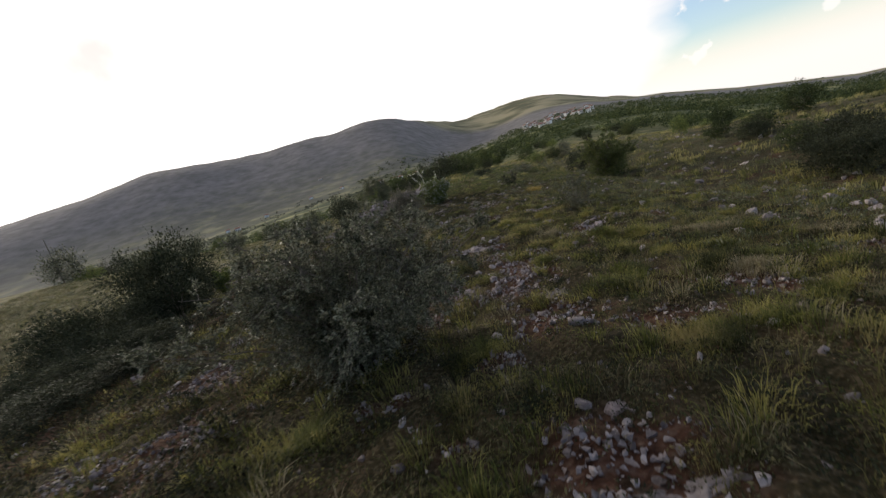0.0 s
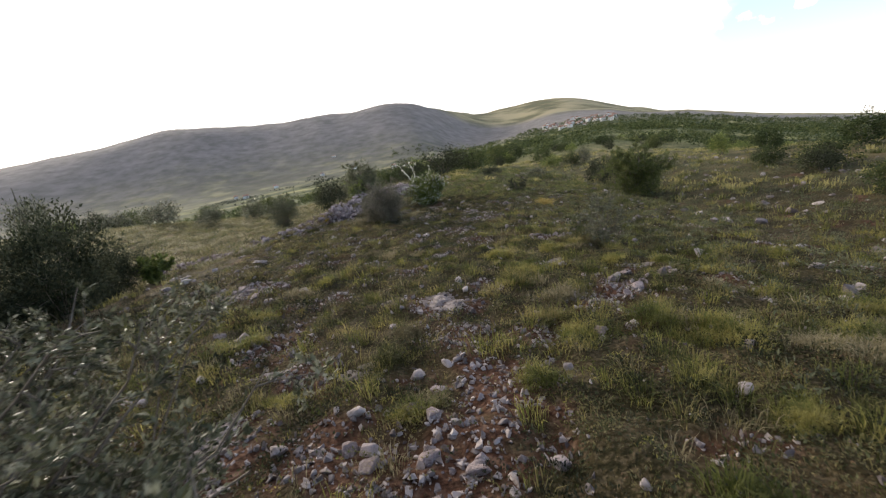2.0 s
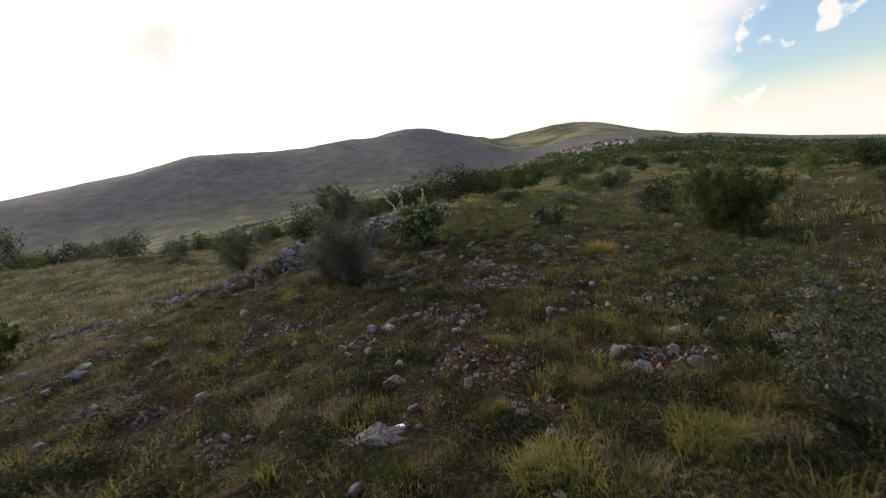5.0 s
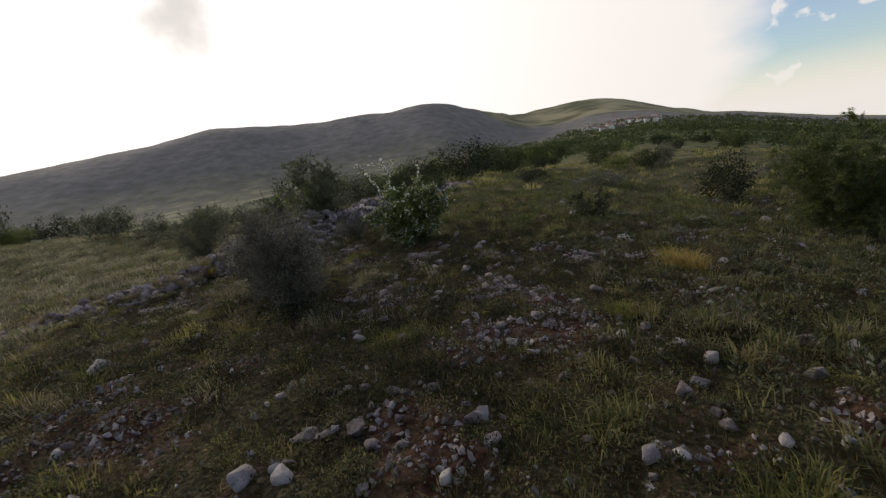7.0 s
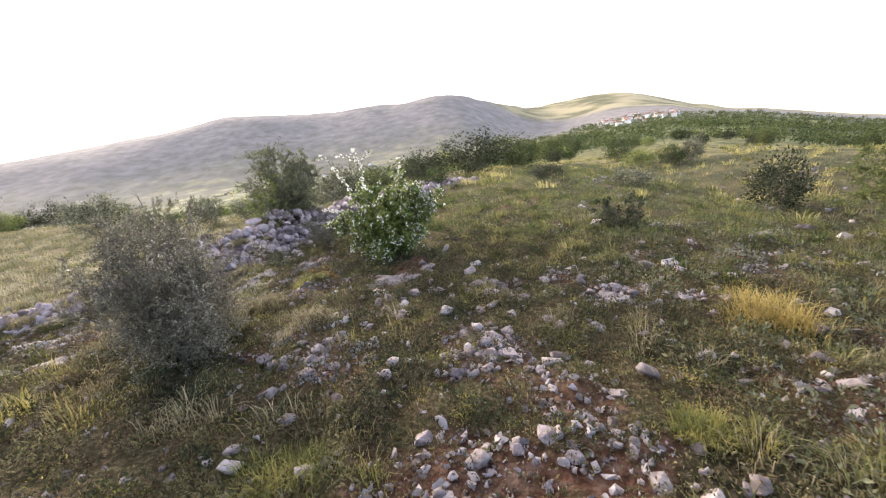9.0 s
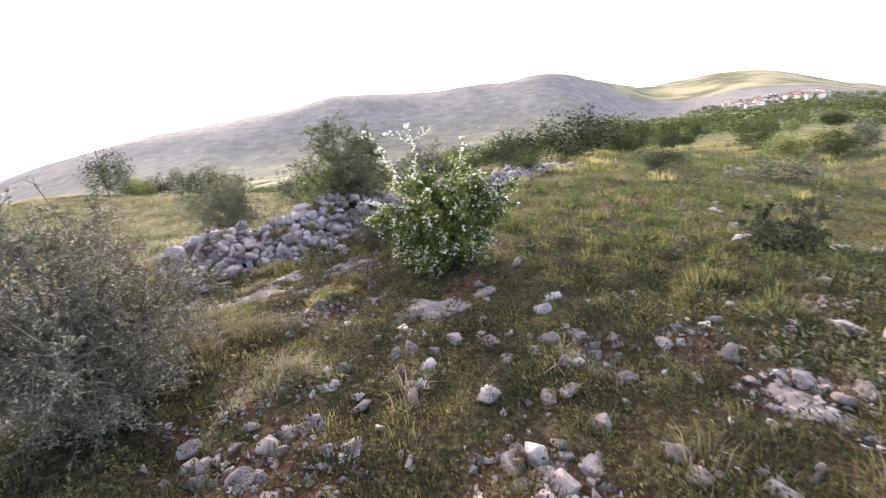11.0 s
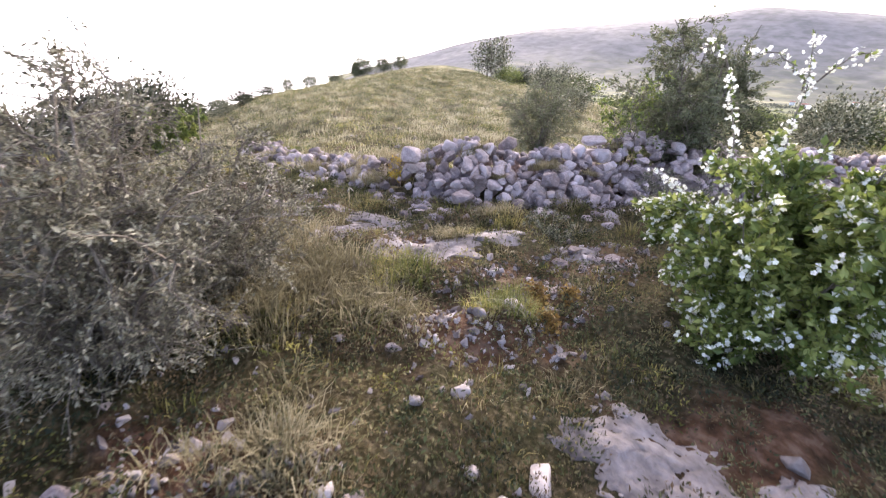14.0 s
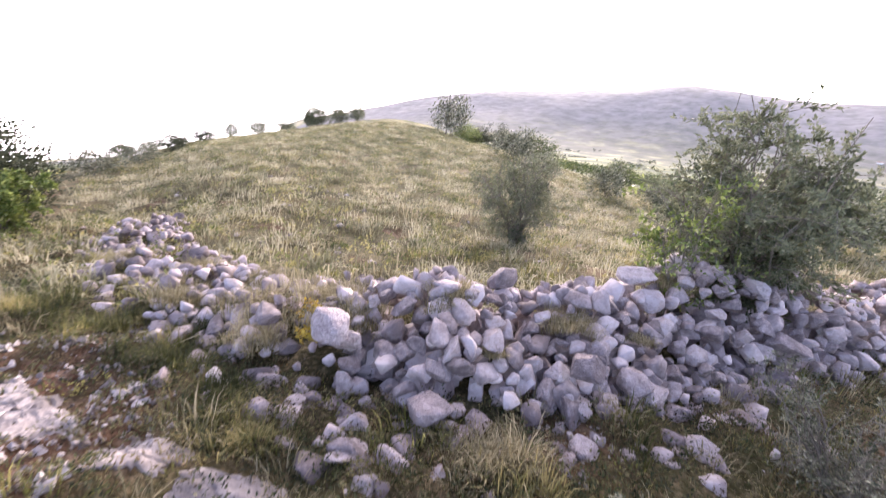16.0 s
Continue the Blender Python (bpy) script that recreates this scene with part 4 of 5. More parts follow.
build_grass()


def build_cushions(count, lo, hi, seed, name, mat, label, keep, per=64, wide=(0.06, 0.16), leaf=0.017):
    """Low rounded cushions of tiny leaves."""
    x, y, rs = scatter(count, lo, hi, seed, keep)
    n = len(x)
    w = np.repeat(rs.uniform(wide[0], wide[1], n), per)
    d = rs.normal(size=(n * per, 3))
    d /= np.linalg.norm(d, axis=1)[:, None]
    d[:, 2] = np.abs(d[:, 2])
    d *= rs.uniform(0.4, 1.0, (n * per, 1)) ** 0.5
    px, py = np.repeat(x, per) + d[:, 0] * w, np.repeat(y, per) + d[:, 1] * w
    pos = np.stack([px, py, height(px, py) + d[:, 2] * w * 0.55], -1)
    v, f = leaf_arrays(pos, d + rs.normal(size=d.shape) * 0.6 + (0, 0, 0.3), leaf, rs, 0.4)
    tagged(mesh_object(name, v, f, mat, False), label, "herbs", kind="stuff")


build_cushions(5200, (-4.5, 1.2), (6, 20.5), 71, "heath_cushions", HEATH, "dark brown-green cushions of low heath between stones", lambda x, y, rs: near_path(x, y, rs) & (0.5 * wave(x, y, 1.6, 72) - 0.8 * wave(x, y, 0.5, 48) > rs.uniform(-0.5, 0.9, len(x))) & clear_of_rock(x, y) & (bare_amount(x, y) < 0.75), 90, (0.09, 0.22), 0.024)
build_cushions(4200, (-4.5, 1.2), (6, 20.5), 73, "green_cushions", GREEN_GRASS, "fresh yellow-green cushions of low herbs", lambda x, y, rs: near_path(x, y, rs) & (wave(x, y, 1.2, 74) + 0.7 * (x > 1.0) * (y > 14) > rs.uniform(-0.6, 1.5, len(x))) & clear_of_rock(x, y) & (bare_amount(x, y) < 0.6), 48, (0.06, 0.14), 0.022)
build_cushions(9000, (-4.5, 1.2), (6, 20.5), 75, "herb_mats", WEED, "grey-green mats of small-leaved herbs among stones", lambda x, y, rs: near_path(x, y, rs) & (wave(x, y, 0.8, 76) > rs.uniform(-1.0, 0.7, len(x))) & clear_of_rock(x, y) & (bare_amount(x, y) < 0.6), 46, (0.07, 0.18), 0.027)
build_cushions(5200, (2.6, 4), (15, 36), 77, "meadow_herbs", HAZE_LEAF, "pale sage-green herbs standing in the open meadow", lambda x, y, rs: (np.abs(x - 1.2) + 0.15 * np.abs(y - 10) > 2.3) & (wave(x, y, 2.6, 78) > rs.uniform(-0.9, 1.1, len(x))) & clear_of_rock(x, y), 34, (0.12, 0.34), 0.05)
build_cushions(2200, (-1.5, 19.5), (7, 34), 79, "field_herbs", BROOM_LEAF, "dark green leafy herbs on the slope beyond the hawthorn", lambda x, y, rs: (x > np.interp(y, [19.5, 21, 25, 29, 34], [1.6, -0.8, 0.4, 2.2, 3.0])) & (wave(x, y, 2.6, 78) > rs.uniform(-0.9, 1.1, len(x))) & clear_of_rock(x, y), 34, (0.12, 0.34), 0.05)
build_cushions(5200, (-32, 16), (1, 42), 67, "field_herbage", SLOPE_GRASS, "low olive-green herbage covering the field beyond the wall", lambda x, y, rs: (x < np.interp(y, [17, 19, 23, 29], [-5.0, -3.6, -2.9, -0.6])) & (wave(x, y, 1.4, 68) > rs.uniform(-1.2, 0.7, len(x))) & clear_of_rock(x, y), 30, (0.16, 0.4), 0.06)
by_hawthorn = lambda x, y: smooth(12.5, 14.5, y) * smooth(20.5, 19.0, y) * smooth(-5.5, -3.5, x) * smooth(6.5, 4.0, x)
build_cushions(8500, (-5.5, 12.5), (6.5, 20.5), 85, "russet_herbs", BROWN_HERB, "russet-brown low herbs between grass and stones", lambda x, y, rs: (by_hawthorn(x, y) * (0.42 + 0.4 * wave(x, y, 0.7, 86)) > rs.rand(len(x))) & clear_of_rock(x, y), 44, (0.06, 0.15), 0.021)
build_cushions(9000, (-5.5, 12.5), (6.5, 20.5), 87, "green_mats", WEED, "dense green mats of small-leaved herbs among the stones", lambda x, y, rs: (by_hawthorn(x, y) * (0.45 + 0.45 * wave(x, y, 0.6, 88)) > rs.rand(len(x))) & clear_of_rock(x, y), 44, (0.06, 0.15), 0.021)
def wall_foot(x, y):
    """Nearness to the line where the wall meets the slope, from 0 to 1."""
    d = np.full(len(x), 9.0)
    for (ax, ay), (bx, by) in zip(FRONT, FRONT[1:]):
        tx, ty = bx - ax, by - ay
        u = np.clip(((x - ax) * tx + (y - ay) * ty) / (tx * tx + ty * ty), 0, 1)
        d = np.minimum(d, np.hypot(x - ax - u * tx, y - ay - u * ty))
    return smooth(1.0, 0.25, d)


build_cushions(9000, (-9, 15.8), (-1, 23), 93, "wall_foot_herbs", BROWN_HERB, "russet and olive weeds at the foot of the wall", lambda x, y, rs: (wall_foot(x, y) * (0.35 + 0.5 * wave(x, y, 0.5, 94)) > rs.rand(len(x))) & clear_of_rock(x, y), 50, (0.05, 0.14), 0.021)
build_cushions(7000, (-9, 15.8), (-1, 23), 95, "wall_foot_weeds", WEED, "dark green weeds growing along the wall", lambda x, y, rs: (wall_foot(x, y) * (0.3 + 0.5 * wave(x, y, 0.45, 96)) > rs.rand(len(x))) & clear_of_rock(x, y), 50, (0.05, 0.13), 0.022)
# dark undergrowth of the slope, spread towards the path in place of shrub shade
build_cushions(2300, (-10, 0.5), (-1.2, 12), 89, "slope_heath", HEATH, "dark green heath on the falling slope, also standing in for shade", lambda x, y, rs: (wave(x, y, 1.5, 92) + 0.8 * smooth(-2.5, -5.5, x) > rs.uniform(-0.4, 1.2, len(x))) & (bare_amount(x, y) < 0.6), 70, (0.16, 0.4), 0.042)


# ---- shrubs close to the path ----
shrub("shrub", -1.05, 3.95, 1.6, 1.4, "spiny grey-green shrub with small silvery leaves on stony grass", OLIVE_LEAF, 0.03, 22, 1, stems=64, levels=(13, 7), low=0.03)
shrub("shrub", -0.98, 16.18, 1.4, 0.68, "twiggy grey-brown wild olive shrub with small leaves", BROWN_LEAF, 0.023, 10, 2, stems=34, levels=(15, 7), low=0.05)
shrub("shrub", -1.5, 16.65, 1.0, 0.55, "twiggy grey-brown wild olive shrub with small leaves", BROWN_LEAF, 0.022, 13, 14, stems=24, levels=(13, 6), low=0.05)
shrub("shrub", -2.7, 22.1, 2.15, 0.8, "tall hazy grey-green shrub behind the stone wall", HAZE_LEAF, 0.042, 22, 4, stems=24, levels=(13, 6), low=0.06)
shrub("shrub", 7.9, 19.6, 2.2, 1.3, "dense green broom shrub in the meadow", BROOM_LEAF, 0.06, 26, 5, stems=30, levels=(12, 7), width=0.26, low=0.03)
shrub("sapling", 3.5, 10.95, 1.1, 0.45, "slender pale green sapling in the meadow", OLIVE_LEAF, 0.032, 12, 6, stems=10, levels=(9, 5), category="sapling")
shrub("shrub", -8.3, 16.1, 0.95, 0.5, "small fresh bright-green shrub", GREEN_LEAF, 0.05, 20, 8, stems=14, levels=(9, 5), width=0.6, low=0.05)
shrub("shrub", -6.6, 23.1, 1.75, 0.85, "loose grey-brown shrub on the field beyond the wall", HAZE_LEAF, 0.035, 13, 9, stems=22, levels=(12, 6), low=0.05)
shrub("sapling", -2.75, 21.2, 1.5, 0.42, "young bright-green sapling behind the stone wall", GREEN_LEAF, 0.045, 7, 13, stems=7, levels=(8, 4), width=0.55, category="sapling")
shrub("shrub", -1.3, 20.3, 0.62, 0.65, "low dry thorny shrub with bare twigs before the wall", OLIVE_LEAF, 0.02, 4, 10, stems=22, levels=(11, 6), low=0.05)
shrub("shrub", -1.55, 19.1, 0.28, 0.4, "low dry thorny shrub with bare twigs before the wall", OLIVE_LEAF, 0.018, 4, 12, stems=12, levels=(8, 5), low=0.05)
shrub("shrub", 3.6, 20.2, 0.7, 0.6, "low brown heath shrub in the grass", DARK_LEAF, 0.03, 12, 11, stems=14, levels=(8, 5), low=0.05)


# ---- the hawthorn in blossom ----
def blossom_arrays(centres, rs, size=0.0132):
    """Small open flowers of five petals."""
    n = len(centres)
    c = np.repeat(centres, 5, 0)
    ax = rs.normal(size=(n, 3)) + (0.3, -0.6, 0.8)
    ax /= np.linalg.norm(ax, axis=1)[:, None]
    u = np.cross(ax, rs.normal(size=(n, 3)))
    u /= np.linalg.norm(u, axis=1)[:, None]
    w = np.cross(ax, u)
    a = np.tile(np.arange(5) * 1.2566, n)
    d = np.repeat(u, 5, 0) * np.cos(a)[:, None] + np.repeat(w, 5, 0) * np.sin(a)[:, None] + np.repeat(ax, 5, 0) * 0.25
    sd = np.cross(np.repeat(ax, 5, 0), d)
    v = np.stack([c, c + d * size * 0.6 + sd * size * 0.42, c + d * size, c + d * size * 0.6 - sd * size * 0.42], 1).reshape(-1, 3)
    i = np.arange(n * 5)[:, None] * 4
    return v, np.concatenate([i + (0, 1, 2), i + (0, 2, 3)])


def hawthorn():
    root, p, d = shrub("flowering_shrub", 0.14, 19.18, 1.15, 0.72, "green hawthorn bush covered in white blossom", GREEN_LEAF, 0.047, 19, 3, stems=28, levels=(13, 6), width=0.62, low=0.06)
    rs = np.random.RandomState(77)
    sprays = [((-0.30, 0.15, 0.6), (-0.52, 0.55, 1.62)), ((-0.42, 0.40, 1.30), (-0.72, 0.35, 1.48)), ((-0.42, 0.40, 1.30), (-0.25, 0.62, 1.5)),
              ((-0.40, 0.05, 0.55), (-0.80, 0.30, 1.38)), ((-0.80, 0.30, 1.38), (-0.98, 0.26, 1.50)), ((-0.35, -0.05, 0.5), (-0.95, 0.02, 0.78)), ((0.1, 0.2, 0.95), (0.2, 0.4, 1.35))]
    lines, at, lp, ld = [], [], [], []
    for a, b in sprays:
        a, b = np.array(a), np.array(b)
        t = np.linspace(0, 1, 9)[:, None]
        pts = a + (b - a) * t + np.array([0.05, -0.05, 0.08]) * np.sin(3.14 * t) + rs.normal(size=(9, 3)) * 0.008
        lines.append((pts, np.linspace(0.006, 0.002, 9)))
        for k in range(int(46 * np.linalg.norm(b - a))):
            f = rs.uniform(0.15, 1.0) * 7.99
            i = int(f)
            at.append(pts[i] + (pts[i + 1] - pts[i]) * (f - i) + rs.normal(size=3) * 0.012)
        for k in range(int(55 * np.linalg.norm(b - a))):
            f = rs.uniform(0, 1.0) * 7.99
            i = int(f)
            lp.append(pts[i] + (pts[i + 1] - pts[i]) * (f - i))
            ld.append(rs.normal(size=3) + (0, 0, 0.5))
    v, f = tube_arrays(lines, 5)
    under(mesh_object("long_shoot", v, f, BARK), root)
    v, f = leaf_arrays(np.array(lp), np.array(ld), 0.03, rs, 0.6)
    under(mesh_object("shoot_foliage", v, f, GREEN_LEAF, False), root)
    ends = p + d
    out = np.hypot(ends[:, 0], ends[:, 1]) / 0.7 + np.abs(ends[:, 2] - 0.55) * 0.9
    pick = ends[np.argsort(-out + rs.uniform(0, 0.55, len(out)))[:820]]
    pick = np.repeat(pick, 6, 0) + rs.normal(size=(len(pick) * 6, 3)) * 0.017
    v, f = blossom_arrays(np.concatenate([pick, np.repeat(np.array(at), 2, 0) + rs.normal(size=(len(at) * 2, 3)) * 0.012]), rs)
    tagged(under(mesh_object("blossom", v, f, PETAL, False), root), "clusters of small white five-petalled flowers", kind="stuff")


hawthorn()


# ---- shrubs farther off ----
def meadow_shrub(k, leaf, width, label, clumps=90, per=34, size=0.055):
    """A dense rounded shrub one metre high, of leafy clumps on a few stems."""
    rs = np.random.RandomState(60 + k)
    root = thing("shrub", (-60 - 4 * k, -30, float(height(-60 - 4 * k, -30)) - 0.03), label, "shrub", "meadow shrubs")
    lines, p, d = grow(rs, 9, 0.8, 0.45, (3, 1), low=0.3)
    v, f = tube_arrays([ln for ln in lines if len(ln[0]) > 3], 3)
    under(mesh_object("trunk", v, f, BARK), root)
    c = rs.normal(size=(clumps, 3))
    c /= np.linalg.norm(c, axis=1)[:, None]
    c *= rs.uniform(0.45, 1.0, (clumps, 1)) * (1 + 0.25 * np.sin(3 * np.arctan2(c[:, 1], c[:, 0]) + k))[:, None]
    c = c * (0.5, 0.5, 0.42) + (0, 0, 0.47)
    pos = np.repeat(c, per, 0) + rs.normal(size=(clumps * per, 3)) * (0.02 + size)
    way = pos - (0, 0, 0.3)
    v, f = leaf_arrays(pos, way / np.linalg.norm(way, axis=1)[:, None] + rs.normal(size=pos.shape) * 0.8, size, rs, width)
    v[:, 2] = np.maximum(v[:, 2], 0.0)
    under(mesh_object("crown", v, f, leaf, False), root)
    return root


KINDS = [meadow_shrub(k_, leaf_, w_, lab_) for k_, (leaf_, w_, lab_) in enumerate([(FAR_LEAF, 0.6, "rounded dark green shrub in the open meadow"), (FAR_LEAF, 0.5, "bushy green shrub in the open meadow"), (DARK_LEAF, 0.5, "grey-brown shrub in the open meadow"), (GREEN_LEAF, 0.5, "fresh yellow-green shrub in the open meadow"), (OLIVE_LEAF, 0.5, "pale grey-green shrub in the open meadow")])]
KINDS.append(meadow_shrub(6, HAZE_LEAF, 0.5, "hazy grey-green shrub on the crest of the field", 150, 50, 0.04))
KINDS.insert(5, meadow_shrub(5, DARK_LEAF, 0.5, "large dense dark evergreen shrub at the meadow edge", 210, 64, 0.034))


def plant(kind, x, y, h, w, r):
    return copy_thing(KINDS[kind], Matrix.LocRotScale((x, y, float(height(x, y)) - 0.04 * h), Euler((0, 0, r.uniform(0, 6.3))), (w / 0.62, w / 0.62, h)))


rf = random.Random(19)
for x_, y_, h_, w_ in [(-9.25, 15.65, 1.75, 1.15), (-10.7, 14.8, 1.7, 1.4), (-9.3, 14.3, 1.0, 1.0), (-8.0, 12.4, 2.9, 1.5), (-8.6, 11.4, 1.3, 1.3), (-7.3, 8.6, 1.1, 1.1), (-8.5, 9.5, 1.9, 1.4), (-6.5, 7.2, 0.8, 0.9), (-7.7, 7.3, 1.0, 1.2), (-5.6, 6.9, 0.5, 0.8), (-6.0, 5.9, 0.6, 0.9), (-6.2, 8.3, 0.7, 0.9)]:
    plant(5, x_, y_, h_, w_, rf)
for k_, x_, y_, h_, w_ in [(2, 1.0, 34.0, 2.0, 1.9), (0, 3.2, 36.0, 1.6, 1.2), (2, -1.2, 33.0, 1.5, 1.2), (0, 8.0, 60.0, 3.0, 2.2), (3, 8.7, 35.2, 1.0, 0.9), (1, 9.9, 34.6, 1.1, 0.8), (3, 15.6, 27.0, 1.4, 0.6),
                           (1, 14.4, 21.8, 1.0, 0.8), (0, 14.6, 19.3, 1.2, 1.0), (2, 8.0, 23.6, 1.4, 0.8), (4, 10.8, 34.7, 1.3, 0.6), (4, -12.2, 33.0, 1.5, 1.0), (4, -14.2, 31.0, 1.4, 1.0), (4, -11.0, 34.5, 1.3, 0.8),
                           (0, -26.0, 53.0, 2.6, 1.9), (4, -19.0, 34.0, 1.9, 1.5), (0, -21.0, 58.0, 2.6, 2.2), (1, -10.0, 83.0, 4.0, 4.0), (1, 2.7, 42.0, 2.3, 2.2), (3, -1.5, 46.0, 2.2, 1.7), (1, 13.0, 82.0, 3.4, 3.4),
                           (1, 9.3, 41.0, 1.3, 1.1), (5, 9.4, 9.8, 1.15, 1.1), (5, 10.8, 11.4, 1.3, 1.2), (2, 13.9, 18.6, 1.0, 0.8), (0, 12.0, 14.0, 1.0, 0.9), (2, -5.6, 27.5, 1.9, 1.2), (4, -3.8, 29.0, 1.6, 1.0),
                           (0, 18.5, 27.5, 1.4, 1.0), (0, 20.5, 24.0, 1.7, 1.4), (1, -0.3, 27.8, 0.8, 0.7), (4, -6.4, 34.5, 1.5, 1.3), (1, -5.2, 38.0, 1.7, 1.6), (1, -2.6, 36.5, 1.6, 1.5), (4, -8.2, 40.0, 1.9, 1.6), (1, -4.2, 33.0, 1.3, 1.1), (4, 5.5, 26.0, 0.6, 0.7), (2, 3.4, 28.0, 0.5, 0.8)]:
    plant(k_, x_, y_, h_, w_, rf)
for x_, y_, h_, w_ in [(-32.5, 16.3, 1.05, 0.75), (-33.0, 17.7, 0.9, 0.8), (-33.0, 19.2, 0.65, 0.6), (-34.2, 22.3, 1.15, 0.6), (-34.9, 24.1, 1.1, 0.85), (-35.9, 26.2, 0.7, 0.85), (-35.8, 28.5, 1.7, 1.35), (-36.2, 30.4, 1.4, 0.95), (-37.0, 32.2, 1.4, 0.9), (-35.4, 27.9, 1.3, 0.7)]:
    plant(6, x_, y_, h_, w_, rf)          # along the crest of the field
for az_, r_, h_, w_, k_ in [(95, 19, 0.9, 0.8, 0), (91, 21, 0.8, 0.7, 0), (88, 25, 0.9, 0.9, 2), (56.3, 38, 3.3, 1.5, 0), (50.5, 39, 2.0, 1.3, 2), (48.5, 36, 1.7, 1.2, 0), (45.5, 40, 2.2, 1.6, 1), (53.5, 40, 1.4, 1.4, 2), (85, 28, 0.7, 0.8, 2)]:
    plant({0: 4, 2: 2, 1: 1}[k_], -1.0 - r_ * math.sin(radians(az_)), 17.75 + r_ * math.cos(radians(az_)), h_ * 1.15, w_ * 1.25, rf)
for n_ in range(130):
    az_, r_ = rf.uniform(-56, 50), 40 * (5.0 ** rf.random())
    if az_ > 12 and rf.random() < 0.6:
        continue
    sz_ = rf.uniform(0.8, 1.8)
    plant(rf.choice((0, 0, 1, 1, 2, 3, 4)), CX - r_ * math.sin(radians(az_)), CY + r_ * math.cos(radians(az_)), sz_, sz_ * rf.uniform(0.6, 1.0), rf)
for n_ in range(40):
    az_, r_ = rf.uniform(56, 175), rf.uniform(20, 60)
    if az_ > 115:
        plant(rf.choice((0, 2, 4)), CX - r_ * math.sin(radians(az_)) - 4, CY - 6 + r_ * math.cos(radians(az_)), rf.uniform(0.5, 1.1), rf.uniform(0.4, 0.8), rf)


def build_woods(name, label, seed, count, r0, ratio, az0, az1, tall, per, leaf, patch, cut, mat=FAR_LEAF):
    """Far scrub and trees: ragged clumps of leaf masses on the lie of the land."""
    rs = np.random.RandomState(seed)
    az = np.radians(rs.uniform(az0, az1, count))
    r = r0 * (ratio ** rs.rand(count))
    keep = wave(-r * np.sin(az), r * np.cos(az), patch, seed + 2) > rs.uniform(cut, 1.3, count)
    az, r = az[keep], r[keep]
    n = len(az)
    x, y = CX - r * np.sin(az), CY + r * np.cos(az)
    h = rs.uniform(tall[0], tall[1], n) * (1 + 0.8 * smooth(500, 1000, r))
    c = rs.normal(size=(n * per, 3))
    c /= np.linalg.norm(c, axis=1)[:, None]
    c *= rs.uniform(0.35, 1.0, (n * per, 1)) ** 0.5
    hh = np.repeat(h, per)[:, None]
    pos = np.repeat(np.stack([x, y, height(x, y)], -1), per, 0) + c * hh * (0.62, 0.62, 0.42) + hh * (0, 0, 0.42)
    v, f = leaf_arrays(pos, rs.normal(size=(n * per, 3)), 1.0, rs, 0.75)
    k = np.repeat(hh[:, 0] * leaf, 4)[:, None]
    v = np.repeat(pos, 4, 0) + (v - np.repeat(pos, 4, 0)) * k
    tagged(mesh_object(name, v, f, mat, False), label, "woods", kind="stuff")


build_woods("distant_woods", "dark green scrub and woods on the plain and hills", 91, 11000, 230, 4.2, -60, 6, (1.8, 4.2), 20, 0.30, 120, -1.0)
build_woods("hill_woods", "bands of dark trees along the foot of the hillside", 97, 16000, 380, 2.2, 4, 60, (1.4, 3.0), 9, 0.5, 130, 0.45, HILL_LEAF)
build_woods("scrub_belt", "dense belt of green scrub across the middle distance", 95, 3800, 75, 4.0, -58, 46, (1.0, 2.5), 48, 0.17, 45, -1.2)


# ---- the village in the distance ----
WALL_PAINT = material("white_plaster", [(0.62, 0.60, 0.55), (0.74, 0.72, 0.68), (0.80, 0.79, 0.76)], 0.3, 0.8, 0.1, 2.0)
ROOF_TILE = material("red_roof_tiles", [(0.20, 0.10, 0.075), (0.28, 0.15, 0.11), (0.34, 0.21, 0.16)], 0.4, 0.85, 0.2, 3.0)
PANE = material("dark_window", [(0.02, 0.022, 0.025), (0.03, 0.033, 0.04)], 2.0, 0.2, 0, 5.0, spec=0.5)


def box(name, x0, y0, z0, x1, y1, z1, mat, parent):
    v = [(x, y, z) for z in (z0, z1) for y in (y0, y1) for x in (x0, x1)]
    return under(mesh_object(name, v, [(0, 2, 3, 1), (4, 5, 7, 6), (0, 1, 5, 4), (2, 6, 7, 3), (0, 4, 6, 2), (1, 3, 7, 5)], mat, False), parent)


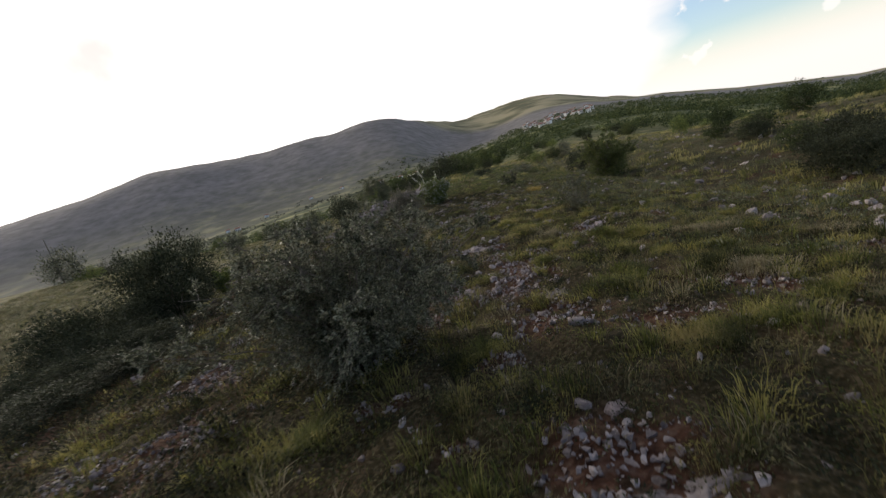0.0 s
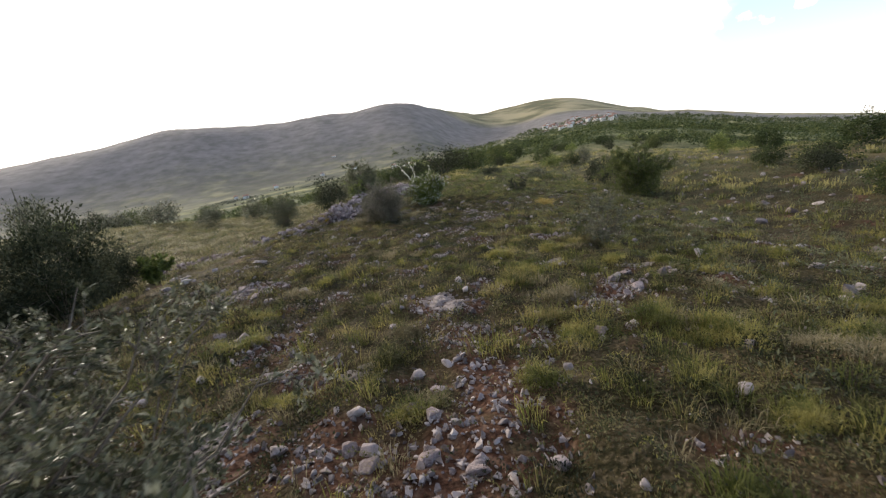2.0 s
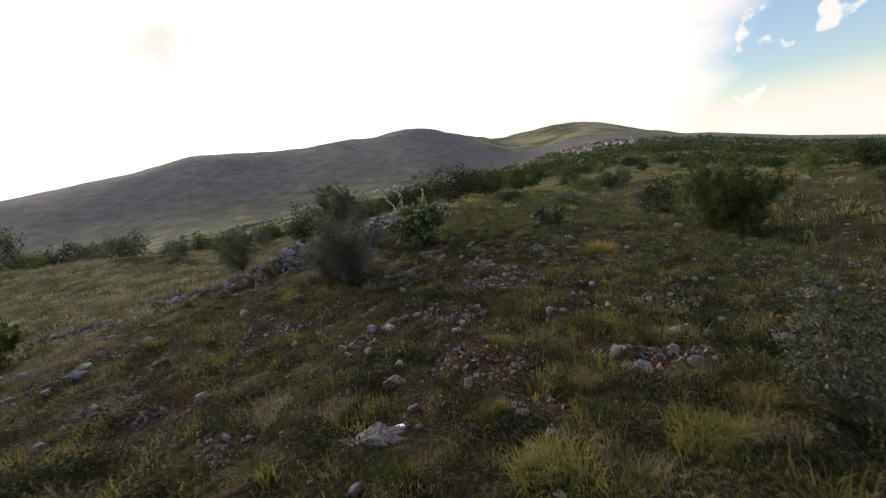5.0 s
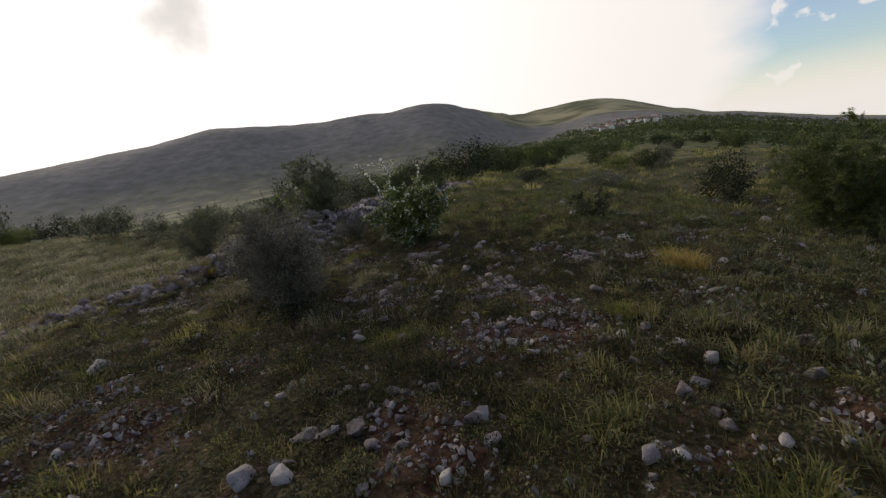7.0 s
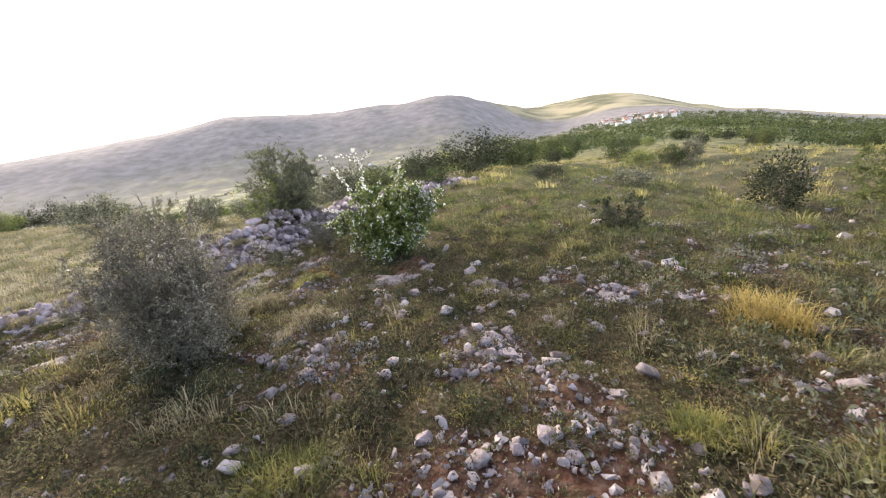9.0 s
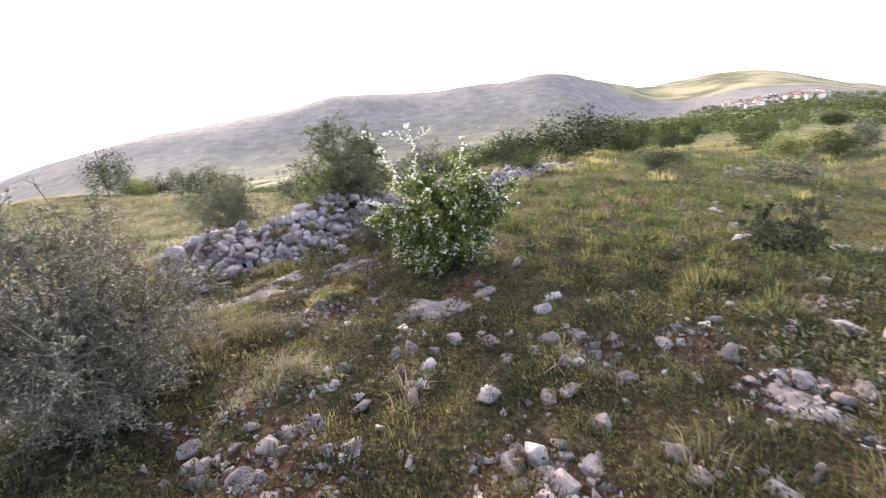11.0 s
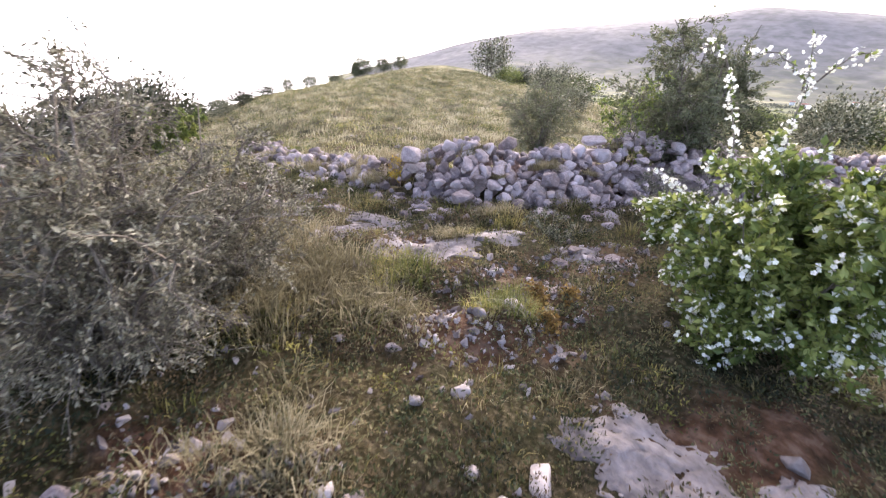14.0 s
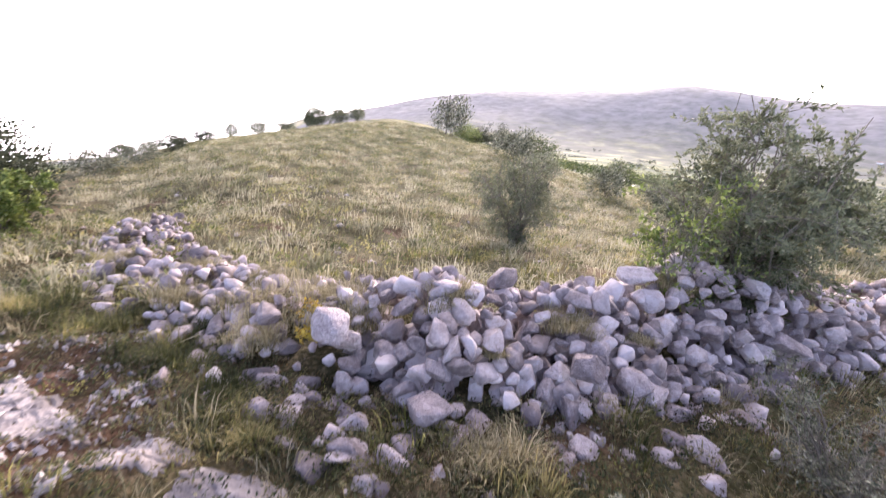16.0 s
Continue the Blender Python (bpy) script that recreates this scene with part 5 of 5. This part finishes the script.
def house(storeys, w, d):
    root = thing("house", (-70, -40 - w, float(height(-70, -40 - w))), "white plastered village house with a red tiled roof", "house", "village houses")
    h = 2.9 * storeys
    box("wall", -w / 2, -d / 2, -1.5, w / 2, d / 2, h, WALL_PAINT, root)
    e, g = 0.5, d * 0.30
    v = [(-w / 2 - e, -d / 2 - e, h), (w / 2 + e, -d / 2 - e, h), (w / 2 + e, d / 2 + e, h), (-w / 2 - e, d / 2 + e, h), (-w / 2 - e, 0, h + g), (w / 2 + e, 0, h + g), (-w / 2, -d / 2, h + 0.01), (w / 2, -d / 2, h + 0.01)]
    me = bpy.data.meshes.new("roof")
    me.from_pydata(v[:6], [], [(0, 1, 5, 4), (2, 3, 4, 5), (0, 4, 3), (1, 2, 5), (0, 3, 2, 1)])
    me.materials.append(ROOF_TILE)
    roof = new("roof", me)
    roof.parent = root
    box("chimney", w * 0.2, d * 0.1, h + g * 0.3, w * 0.2 + 0.7, d * 0.1 + 0.7, h + g + 0.9, WALL_PAINT, roof)
    for s in range(storeys):
        for k in range(3):
            x = (k - 1) * w * 0.3
            box("window", x - 0.5, -d / 2 - 0.05, s * 2.9 + 1.0, x + 0.5, -d / 2 + 0.05, s * 2.9 + 2.3, PANE, root)
    return root


rv = random.Random(23)
HOUSES = [house(2, 9, 8), house(1, 12, 7), house(2, 11, 9), house(3, 10, 10)]
for n_ in range(64):
    if n_ < 52:
        az_, r_ = -13 - 9 * rv.random() ** 0.8, rv.uniform(640, 1000)
    else:
        az_, r_ = rv.uniform(-12, 26), rv.uniform(600, 1000)
    x_, y_ = CX - r_ * math.sin(radians(az_)), CY + r_ * math.cos(radians(az_))
    copy_thing(rv.choice(HOUSES), pose(x_, y_, float(height(x_, y_)), 0, 0, az_ + rv.uniform(-50, 50)) @ Matrix.Scale(0.6, 4))

# ---- the bare pole beside the tree on the crest ----
px_, py_ = -1.0 - 38 * math.sin(radians(57.0)), 17.75 + 38 * math.cos(radians(57.0))
pole_ = thing("pole", (px_, py_, float(height(px_, py_)) - 0.1), "thin bare grey wooden pole beside a dark tree", "pole")
v_, f_ = tube_arrays([(np.array([(0, 0, 0), (0.03, 0, 2.2), (0.05, 0.02, 4.3)]), np.array([0.07, 0.06, 0.04]))], 7)
under(mesh_object("shaft", v_, f_, BARK), pole_)


# ---- a yellowing plant on the wall ----
def yellow_plant(x, y, z, label="small yellow-orange wilting plant growing between wall stones", size=1.0, mat=None):
    rs = np.random.RandomState(5)
    root = thing("wild_plant", (x, y, z), label, "plant")
    lines, p, d = grow(rs, 5, 0.28 * size, 0.14 * size ** 0.5, (4, 3))
    v, f = tube_arrays(lines, 3)
    under(mesh_object("stem", v, f, STRAW), root)
    v, f = leaf_arrays(np.repeat(p, 5, 0) + rs.normal(size=(len(p) * 5, 3)) * 0.02, rs.normal(size=(len(p) * 5, 3)), 0.035, rs, 0.5)
    under(mesh_object("foliage", v, f, mat or YELLOW, False), root)


RUST = material("rust_leaf", [(0.08, 0.05, 0.018), (0.19, 0.115, 0.032), (0.30, 0.20, 0.055)], 6.0, 0.6, 0, 20.0, island=0.5, through_light=0.3)
YELLOW = material("yellow_leaf", [(0.30, 0.17, 0.03), (0.45, 0.30, 0.04), (0.55, 0.42, 0.08)], 6.0, 0.6, 0, 20.0, island=0.5, through_light=0.3)
wx_, wy_, _ = wall_point(6.2, 0.3)
yellow_plant(wx_, wy_, float(height(wx_, wy_)) + 0.1)
for x_, y_, size_ in [(-0.72, 18.33, 0.42), (-0.48, 18.22, 0.3), (-0.66, 18.55, 0.3)]:
    yellow_plant(x_, y_, float(height(x_, y_)) - 0.01, "low orange-brown wilting herb in the grass", size_, RUST)


# ---- a golden mound of dry grass ----
def grass_mound(x, y, size, mat, label, seed, lift=0.0):
    rs = np.random.RandomState(seed)
    root = thing("grass_tussock", (x, y, float(height(x, y)) + lift - 0.01), label, "grass tussock", "grass mounds")
    for k in range(4):
        px, py = x + rs.normal(size=7) * size * 0.45, y + rs.normal(size=7) * size * 0.45
        v, f = blades(px, py, 44, rs.uniform(0.5, 1.0, 7) * size * 0.8, np.full(7, size * 0.35), rs, 0.0022, 0.9)
        tagged(under(mesh_object("tuft", v + (0, 0, lift) - np.array(root.location), f, mat, False), root), kind="stuff")


DRY = "mound of long straw-coloured dry grass"
MOUNDS = [(x, y, s, STRAW, DRY) for x, y, s in [(-1.48, 17.2, 0.36), (-1.2, 16.95, 0.34), (-1.95, 16.85, 0.38), (-0.97, 17.4, 0.24), (-2.3, 17.1, 0.3), (-0.2, 16.7, 0.22), (-1.9, 18.35, 0.2), (-2.2, 18.95, 0.24)]]
MOUNDS += [(x, y, s, GRASS, "mound of mixed green and dry grass") for x, y, s in [(-4.5, 17.45, 0.26), (-4.1, 18.0, 0.26), (-5.4, 17.7, 0.3), (-3.75, 17.75, 0.24), (-4.9, 17.0, 0.28), (-5.0, 18.4, 0.26), (-3.2, 17.95, 0.2), (-6.2, 17.3, 0.3), (-2.85, 18.0, 0.18)]]
MOUNDS += [(-1.4, 17.68, 0.24, GREEN_GRASS, "mound of long yellow-green grass"), (-0.75, 18.1, 0.2, GREEN_GRASS, "mound of long yellow-green grass")]
for s_, d_, size_ in [(5.9, 0.15, 0.2), (4.9, 0.3, 0.24), (4.3, 0.7, 0.24), (3.6, 0.35, 0.22), (5.2, 0.85, 0.22), (7.6, 0.25, 0.1), (8.7, 0.3, 0.1), (6.55, 0.35, 0.22), (7.15, 0.55, 0.16), (8.2, 0.5, 0.18), (6.1, 0.6, 0.26), (5.5, 0.4, 0.26), (9.3, 0.7, 0.16)]:
    x_, y_, _ = wall_point(s_, d_)
    grass_mound(x_, y_, size_, STRAW, "dry grass growing between the wall stones", int(700 + 10 * s_), wall_height(s_, d_) - 0.03)
for x_, y_, s_, mat_, lab_ in [(3.72, 16.65, 0.36, GOLD_GRASS, "mound of long golden dry grass"), (2.6, 15.15, 0.2, GREEN_GRASS, "mound of long yellow-green grass"), (0.5, 14.8, 0.22, GREEN_GRASS, "mound of long yellow-green grass"),
                               (3.0, 6.75, 0.3, GREEN_GRASS, "mound of long yellow-green grass"), (2.6, 7.1, 0.26, GREEN_GRASS, "mound of long yellow-green grass"), (1.85, 9.3, 0.26, GREEN_GRASS, "mound of long yellow-green grass")] + MOUNDS:
    grass_mound(x_, y_, s_, mat_, lab_, int(400 + 50 * x_ + 7 * y_))
rt = random.Random(61)
for n_ in range(90):
    y_ = rt.uniform(2.6, 13.5)
    x_ = 0.9 + rt.choice((-1, 1, 1)) * rt.uniform(0.25, 3.8)
    if bare_amount(np.array([x_]), np.array([y_]))[0] < 0.45:
        grass_mound(x_, y_, rt.uniform(0.12, 0.26), *rt.choice(((GREEN_GRASS, "mound of long yellow-green grass"), (GREEN_GRASS, "mound of long yellow-green grass"), (STRAW, DRY), (GRASS, "mound of mixed green and dry grass"))), 800 + n_)
